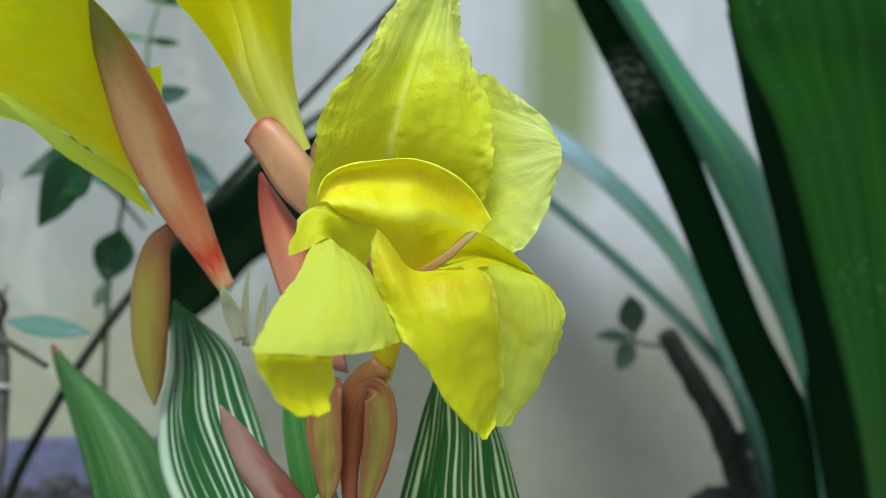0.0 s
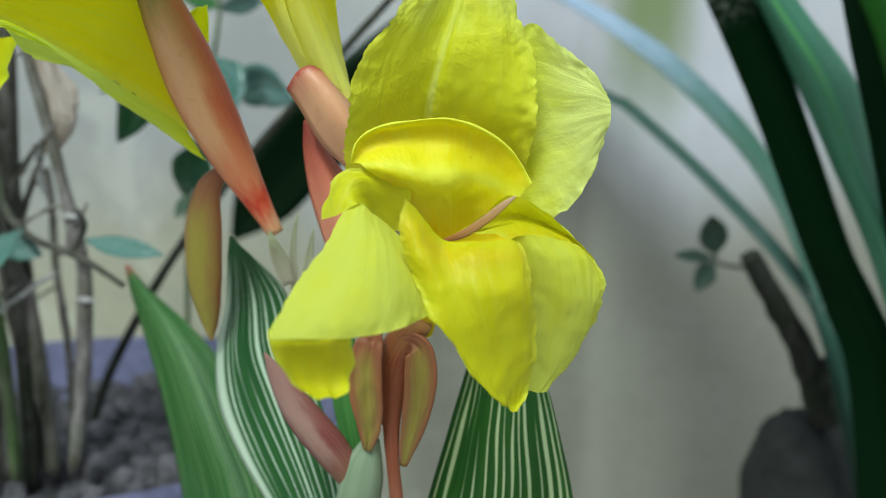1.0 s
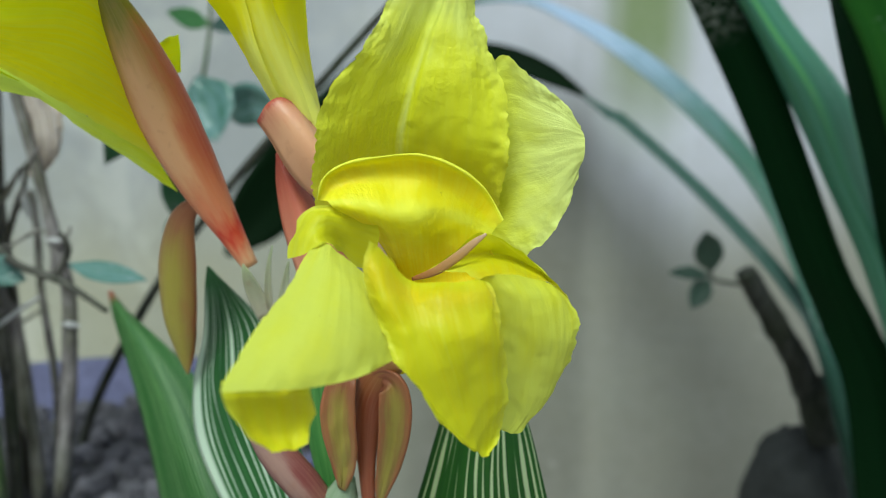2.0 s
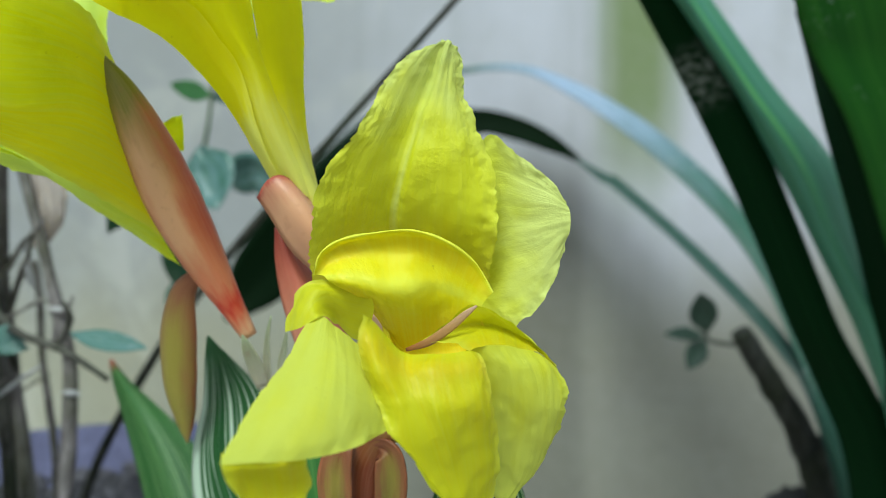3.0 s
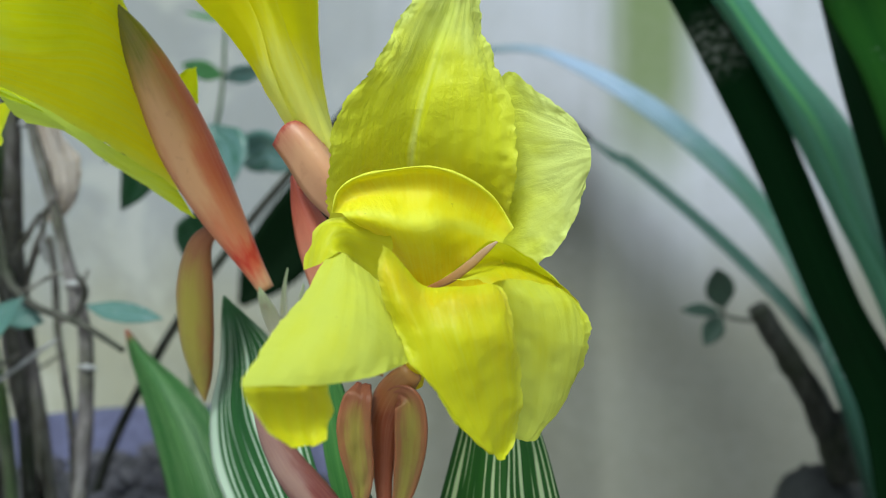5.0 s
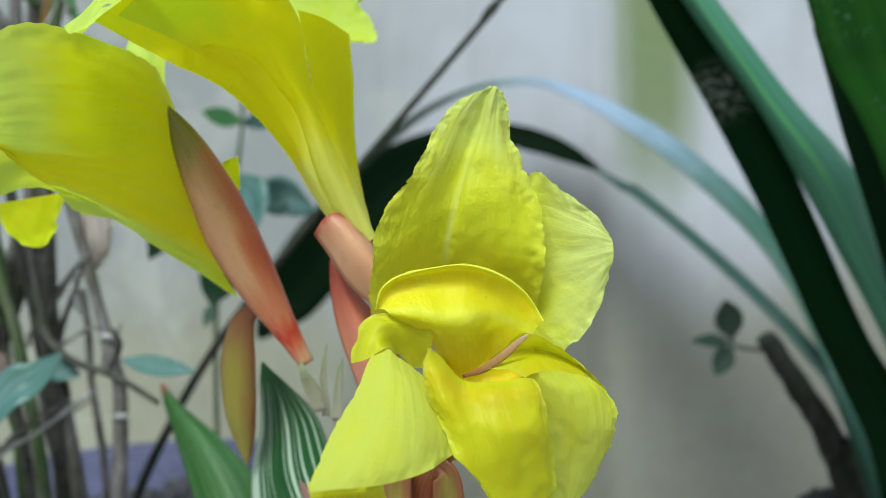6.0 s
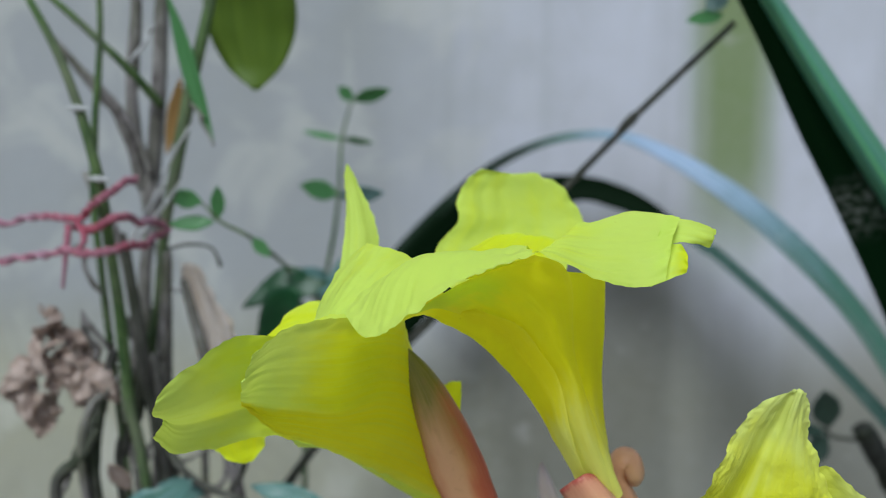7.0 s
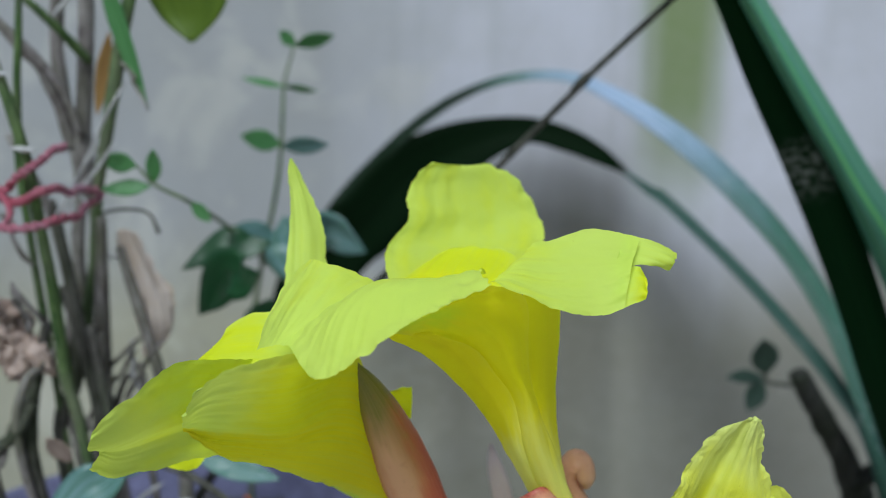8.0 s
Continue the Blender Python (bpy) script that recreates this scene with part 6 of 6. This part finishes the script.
for p, r in (((-0.2458, 0.4740, 0.4232), 0.0042), ((-0.2396, 0.4760, 0.3752), 0.0044), ((-0.2867, 0.4120, 0.5793), 0.0036), ((-0.2940, 0.4070, 0.6136), 0.0032), ((-0.2925, 0.4940, 0.5269), 0.0046), ((-0.2820, 0.4900, 0.5150), 0.004)):
    part("node", weld(made(tube, [Vector(p) + Vector((-0.006, 0, 0.0005)), p, Vector(p) + Vector((0.006, 0, -0.0005))], [0.0004, r * 0.45, 0.0004], 8, 8, 1, 0.4, r * 999)), NODE_PALE, shrub, "pale callus on the stem")


def shrub_leaf(base, tip, half, material=SHRUB_LEAF, label="", **k):
    bm = bmesh.new()
    leaf_blade(bm, base, tip, half, **k)
    return part("leaf", weld(bm), material, shrub, label, 0.0004)


shrub_leaf((-0.2534, 0.4400, 0.4189), (-0.3056, 0.4200, 0.3671), 0.0120, BLUE_LEAF, "glossy leaf with the sky's blue sheen painted on", roll=22, cup=0.3, droop=0.10)
shrub_leaf((-0.2244, 0.4500, 0.4133), (-0.1769, 0.4400, 0.4075), 0.0062, BLUE_LEAF, "glossy leaf with the sky's blue sheen painted on", roll=-40)
shrub_leaf((-0.2553, 0.4600, 0.4030), (-0.2781, 0.4500, 0.4114), 0.007, BLUE_LEAF, "glossy leaf with the sky's blue sheen painted on", roll=30)
part("leaf", weld(made(strap, [(-0.2555, 0.5200, 0.7449), (-0.2526, 0.5300, 0.7166), (-0.2525, 0.5400, 0.6834), (-0.2518, 0.5450, 0.6546), (-0.2511, 0.5450, 0.6359)], [0.0035, 0.0244, 0.0300, 0.0209, 0.0017], 0, 0.12, 10, 24, None, 0.002, 3.0)), OLIVE_LEAF, shrub, "broad hanging olive-green leaf", 0.0005)
shrub_leaf((-0.2753, 0.4700, 0.6815), (-0.2499, 0.4700, 0.5980), 0.005, VINE_LEAF, "long narrow green leaf", roll=10, droop=-0.03)
shrub_leaf((-0.2763, 0.4880, 0.6373), (-0.2850, 0.4860, 0.5934), 0.0055, DRY_ORANGE, "dry rolled brown leaf", roll=20, cup=0.6)
part("leaf", weld(made(sheet, [
    [(-0.2805, 0.4920, 0.5291), (-0.2735, 0.4880, 0.5305), (-0.2688, 0.4920, 0.5278)],
    [(-0.2791, 0.4920, 0.5099), (-0.2658, 0.4860, 0.5130), (-0.2585, 0.4940, 0.5069)],
    [(-0.2724, 0.4900, 0.4880), (-0.2592, 0.4840, 0.4915), (-0.2501, 0.4940, 0.4942)],
    [(-0.2679, 0.4880, 0.4693), (-0.2581, 0.4840, 0.4707), (-0.2504, 0.4920, 0.4746)],
    [(-0.2666, 0.4880, 0.4579), (-0.2618, 0.4860, 0.4578), (-0.2581, 0.4900, 0.4609)]], 24, 36, 0, 1, 0.002, 0.002, 4.0, 0.0, 0.0012)), DRY_LEAF, shrub, "papery tan leaf hanging down", 0.0003)
part("leaf_stalk", weld(made(tube, [(-0.2930, 0.4980, 0.5375), (-0.2749, 0.4920, 0.5413), (-0.2603, 0.4900, 0.5393), (-0.2551, 0.4900, 0.5284)], [0.0009, 0.0009, 0.0008, 0.0012], 7, 18)), BARK_DARK, shrub)
shrub_leaf((-0.2996, 0.4600, 0.4040), (-0.3061, 0.4500, 0.4222), 0.006, DEAD_LEAF, "withered brown leaf")
for k, (a, b, h) in enumerate((((-0.3342, 0.4600, 0.4965), (-0.3510, 0.4500, 0.4742), 0.008), ((-0.3280, 0.4650, 0.4893), (-0.3392, 0.4550, 0.4609), 0.009), ((-0.3133, 0.4600, 0.4757), (-0.3242, 0.4500, 0.4539), 0.009), ((-0.3402, 0.4700, 0.4939), (-0.3208, 0.4700, 0.4631), 0.008), ((-0.3469, 0.4500, 0.4925), (-0.3301, 0.4400, 0.4630), 0.009), ((-0.3108, 0.4700, 0.4729), (-0.3308, 0.4750, 0.4451), 0.007), ((-0.3348, 0.4550, 0.4855), (-0.3181, 0.4500, 0.4510), 0.008), ((-0.3417, 0.4500, 0.4745), (-0.3172, 0.4450, 0.4768), 0.007), ((-0.3384, 0.4600, 0.5055), (-0.3501, 0.4550, 0.4911), 0.008), ((-0.3201, 0.4500, 0.4753), (-0.3021, 0.4550, 0.4561), 0.007), ((-0.3689, 0.4600, 0.4693), (-0.3531, 0.4550, 0.4384), 0.008), ((-0.3514, 0.4600, 0.4762), (-0.3678, 0.4500, 0.4587), 0.008), ((-0.3298, 0.4700, 0.4781), (-0.3160, 0.4650, 0.4468), 0.007), ((-0.3417, 0.4600, 0.4603), (-0.3499, 0.4550, 0.4337), 0.008))):
    a, b = Vector(a), Vector(b)
    mid = a.lerp(b, 0.5) + Vector((0.003, -0.004, 0.005))
    part("leaf", weld(made(strap, [a, a.lerp(mid, 0.6), mid, b.lerp(mid, 0.4), b], [0.001, h, h * 1.1, h * 0.7, 0.001], k * 47.0, 0.5, 10, 24, [k * 47.0, k * 47.0 + 50, k * 47.0 + 90], 0.006, k * 1.7)), DEAD_LEAF, shrub, "withered brown leaf", 0.0003)

# the red twine that ties the stems together
twine = thing("red_twine", (-0.2752, 0.4100, 0.5447), "faded red twine tied round the shrub's stems", "twine")
for pts in ([(-0.4185, 0.4700, 0.5324), (-0.3591, 0.4400, 0.5354), (-0.3137, 0.4150, 0.5425), (-0.2932, 0.4080, 0.5419), (-0.2779, 0.4100, 0.5441), (-0.2742, 0.4300, 0.5450), (-0.2820, 0.4750, 0.5500), (-0.2857, 0.4900, 0.5507)], [(-0.4172, 0.4700, 0.5509), (-0.3646, 0.4500, 0.5571), (-0.3220, 0.4300, 0.5606), (-0.3019, 0.4200, 0.5601), (-0.2849, 0.4100, 0.5707), (-0.2790, 0.4200, 0.5779), (-0.2806, 0.4400, 0.5807)], [(-0.3078, 0.4250, 0.5554), (-0.2910, 0.4150, 0.5556), (-0.2783, 0.4120, 0.5601), (-0.2786, 0.4400, 0.5570), (-0.2819, 0.4750, 0.5546)]):
    line = smooth_line(pts, 90)
    for strand in range(2):
        wound = [p + Vector((0, math.cos(i * 0.75 + strand * math.pi), math.sin(i * 0.75 + strand * math.pi))) * 0.0011 + Vector((0, noise.noise(p * 60), noise.noise(p * 60 + Vector((5, 0, 0))))) * 0.003 for i, p in enumerate(line)]
        part("strand", weld(made(tube, wound, [0.0013, 0.0013], 7, 150, 1, 0.5, strand)), TWINE, twine)
for pts in ([(-0.3077, 0.4200, 0.5560), (-0.3068, 0.4150, 0.5432), (-0.3091, 0.4150, 0.5242)], [(-0.3034, 0.4200, 0.5587), (-0.2951, 0.4120, 0.5492), (-0.2998, 0.4100, 0.5415)]):
    part("strand", weld(made(tube, pts, [0.0018, 0.0016, 0.0008], 7, 30, 1, 0.4)), TWINE, twine, "loose twine end")

# the long bare twig that leans across
twig = thing("leaning_twig", (-0.3038, 0.6000, 0.2656), "long thin dark twig leaning across in front of the wall", "twig")
part("shoot", weld(made(tube, [(-0.3063, 0.6000, 0.2568), (-0.2867, 0.5950, 0.3018), (-0.2352, 0.5800, 0.3817), (-0.1706, 0.5650, 0.4583), (-0.0947, 0.5500, 0.5348), (-0.0171, 0.5410, 0.6147), (-0.0184, 0.5410, 0.6144), (0.0399, 0.5350, 0.6704)], [0.0038, 0.0036, 0.0032, 0.0028, 0.0024, 0.0021, 0.002, 0.0019], 8, 60, 1, 0.12)), BARK_TWIG, twig)
part("knot", weld(made(tube, [(-0.0247, 0.5410, 0.6087), (-0.0184, 0.5410, 0.6144), (-0.0149, 0.5410, 0.6194)], [0.0018, 0.0032, 0.0018], 8, 8, 1, 0.3)), BARK_TWIG, twig)
bm = bmesh.new()
leaf_blade(bm, (0.0325, 0.5300, 0.6744), (0.0106, 0.5200, 0.6690), 0.005, roll=30)
part("leaf", weld(bm), VINE_LEAF, twig, "small green leaf", 0.0004)
bm = bmesh.new()
leaf_blade(bm, (0.0230, 0.5300, 0.6762), (0.0353, 0.5300, 0.6887), 0.006, roll=-20)
part("leaf", weld(bm), BLUE_LEAF, twig, "small bluish leaf", 0.0004)

# ---------------------------------------------------------------- sapling by the wall
sapling = thing("small_sapling", (-0.2554, 0.6600, 0.3140), "slender sapling with paired oval green leaves", "sapling")
part("stem", weld(made(tube, [(-0.2576, 0.6600, 0.2543), (-0.2552, 0.6650, 0.4075), (-0.2469, 0.6680, 0.4720), (-0.2345, 0.6700, 0.5300), (-0.2304, 0.6750, 0.5670), (-0.2280, 0.6780, 0.6118), (-0.2202, 0.6800, 0.6414)], [0.0022, 0.002, 0.0018, 0.0017, 0.0015, 0.0012, 0.0008], 7, 50, 1, 0.1)), BARK_GREEN, sapling)
part("stem", weld(made(tube, [(-0.2254, 0.6600, 0.4655), (-0.2338, 0.6200, 0.4921), (-0.2361, 0.5500, 0.5246), (-0.2397, 0.5000, 0.5448), (-0.2551, 0.4900, 0.5551), (-0.2639, 0.4850, 0.5662)], [0.0014, 0.0014, 0.0013, 0.0012, 0.001, 0.0006], 7, 30, 1, 0.1)), BARK_GREEN, sapling, "side shoot")


def sap_leaf(base, tip, half, material=VINE_LEAF, **k):
    bm = bmesh.new()
    leaf_blade(bm, base, tip, half, **k)
    return part("leaf", weld(bm), material, sapling, "", 0.0004)


sap_leaf((-0.2198, 0.6800, 0.6414), (-0.1886, 0.6750, 0.6492), 0.006, roll=30)
sap_leaf((-0.2198, 0.6800, 0.6414), (-0.2297, 0.6750, 0.6523), 0.005, roll=10)
sap_leaf((-0.2277, 0.6780, 0.6115), (-0.2578, 0.6700, 0.6174), 0.004, roll=50)
sap_leaf((-0.2277, 0.6780, 0.6115), (-0.2012, 0.6700, 0.6080), 0.004, roll=50)
sap_leaf((-0.2304, 0.6750, 0.5684), (-0.2558, 0.6550, 0.5753), 0.008, roll=20)
sap_leaf((-0.2304, 0.6750, 0.5663), (-0.1910, 0.6600, 0.5698), 0.007, BLUE_LEAF, roll=20)
sap_leaf((-0.2639, 0.4850, 0.5662), (-0.2814, 0.4800, 0.5703), 0.0055)
sap_leaf((-0.2567, 0.4900, 0.5566), (-0.2542, 0.4850, 0.5756), 0.0045)
sap_leaf((-0.2583, 0.4900, 0.5550), (-0.2826, 0.4800, 0.5534), 0.005, roll=30)
sap_leaf((-0.2397, 0.5000, 0.5448), (-0.2286, 0.5000, 0.5339), 0.004)
sap_leaf((-0.2104, 0.5650, 0.5114), (-0.2651, 0.5500, 0.4953), 0.0105, SHRUB_LEAF, droop=0.16, roll=30)
sap_leaf((-0.2095, 0.5272, 0.4994), (-0.2582, 0.5582, 0.4640), 0.0155, SHRUB_LEAF, droop=0.20, roll=8)
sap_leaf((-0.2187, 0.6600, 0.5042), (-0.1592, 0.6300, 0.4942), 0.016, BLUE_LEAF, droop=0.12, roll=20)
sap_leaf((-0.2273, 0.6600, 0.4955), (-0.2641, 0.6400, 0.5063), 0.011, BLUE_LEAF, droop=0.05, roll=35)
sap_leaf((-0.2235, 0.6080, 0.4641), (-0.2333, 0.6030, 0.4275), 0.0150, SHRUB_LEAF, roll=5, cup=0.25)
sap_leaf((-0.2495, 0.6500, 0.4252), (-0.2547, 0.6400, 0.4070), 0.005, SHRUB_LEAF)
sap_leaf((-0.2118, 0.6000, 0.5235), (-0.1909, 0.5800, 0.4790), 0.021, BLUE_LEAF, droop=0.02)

# ---------------------------------------------------------------- stump, sprig and stone
def boulder(bm, centre, size, seed, level=4):
    bmesh.ops.create_icosphere(bm, subdivisions=level, radius=1)
    for v in bm.verts:
        d = v.co.normalized()
        r = 1 + 0.05 * noise.noise(d * 1.7 + Vector((seed, 0, 0))) + 0.07 * noise.noise(d * 5 + Vector((0, seed, 0))) + 0.03 * noise.noise(d * 15)
        v.co = Vector((d.x * size[0] * r, d.y * size[1] * r, d.z * size[2] * r if d.z > 0 else d.z * (centre[2] + 0.012))) + Vector(centre)
    for f in bm.faces:
        f.smooth = True


solid("dark_stone", made(boulder, (0.250, 0.785, 0.162), (0.044, 0.052, 0.074), 2.0), STONE, "dark rounded rough stone standing on the soil", "stone")
solid("dark_stone", made(boulder, (0.325, 0.82, 0.15), (0.05, 0.05, 0.07), 7.0), STONE, "dark rough stone behind the lily's foot", "stone")

stump = thing("cut_stump", (0.2532, 0.7550, 0.2685), "dark cut woody stub with a small leafy sprig", "stump")
part("trunk", weld(made(tube, [(0.2650, 0.7620, 0.2334), (0.2524, 0.7600, 0.2719), (0.2315, 0.7520, 0.3112), (0.2099, 0.7450, 0.3449), (0.1882, 0.7380, 0.3789)], [0.0145, 0.013, 0.0112, 0.0098, 0.0086], 14, 30, 1, 0.2)), BARK_BLACK, stump)
part("side_stub", weld(made(tube, [(0.2487, 0.7550, 0.2731), (0.2603, 0.7500, 0.2865), (0.2683, 0.7480, 0.2966)], [0.011, 0.008, 0.006], 10, 12, 1, 0.25)), BARK_BLACK, stump)
part("twig", weld(made(tube, [(0.1892, 0.7420, 0.3673), (0.1723, 0.7380, 0.3695), (0.1620, 0.7360, 0.3733), (0.1601, 0.7360, 0.3849)], [0.0018, 0.0015, 0.0013, 0.001], 7, 16)), BARK_BLACK, stump, "thin dark shoot")
for a, b, h, r in (((0.1611, 0.7360, 0.3779), (0.1542, 0.7250, 0.4119), 0.0115, 0), ((0.1602, 0.7360, 0.3756), (0.1259, 0.7250, 0.3780), 0.006, 35), ((0.1603, 0.7360, 0.3724), (0.1448, 0.7250, 0.3495), 0.009, 0)):
    bm = bmesh.new()
    leaf_blade(bm, a, b, h, roll=r, droop=0.03)
    part("leaf", weld(bm), SPRIG_LEAF, stump, "small dull dark green leaf", 0.0004)
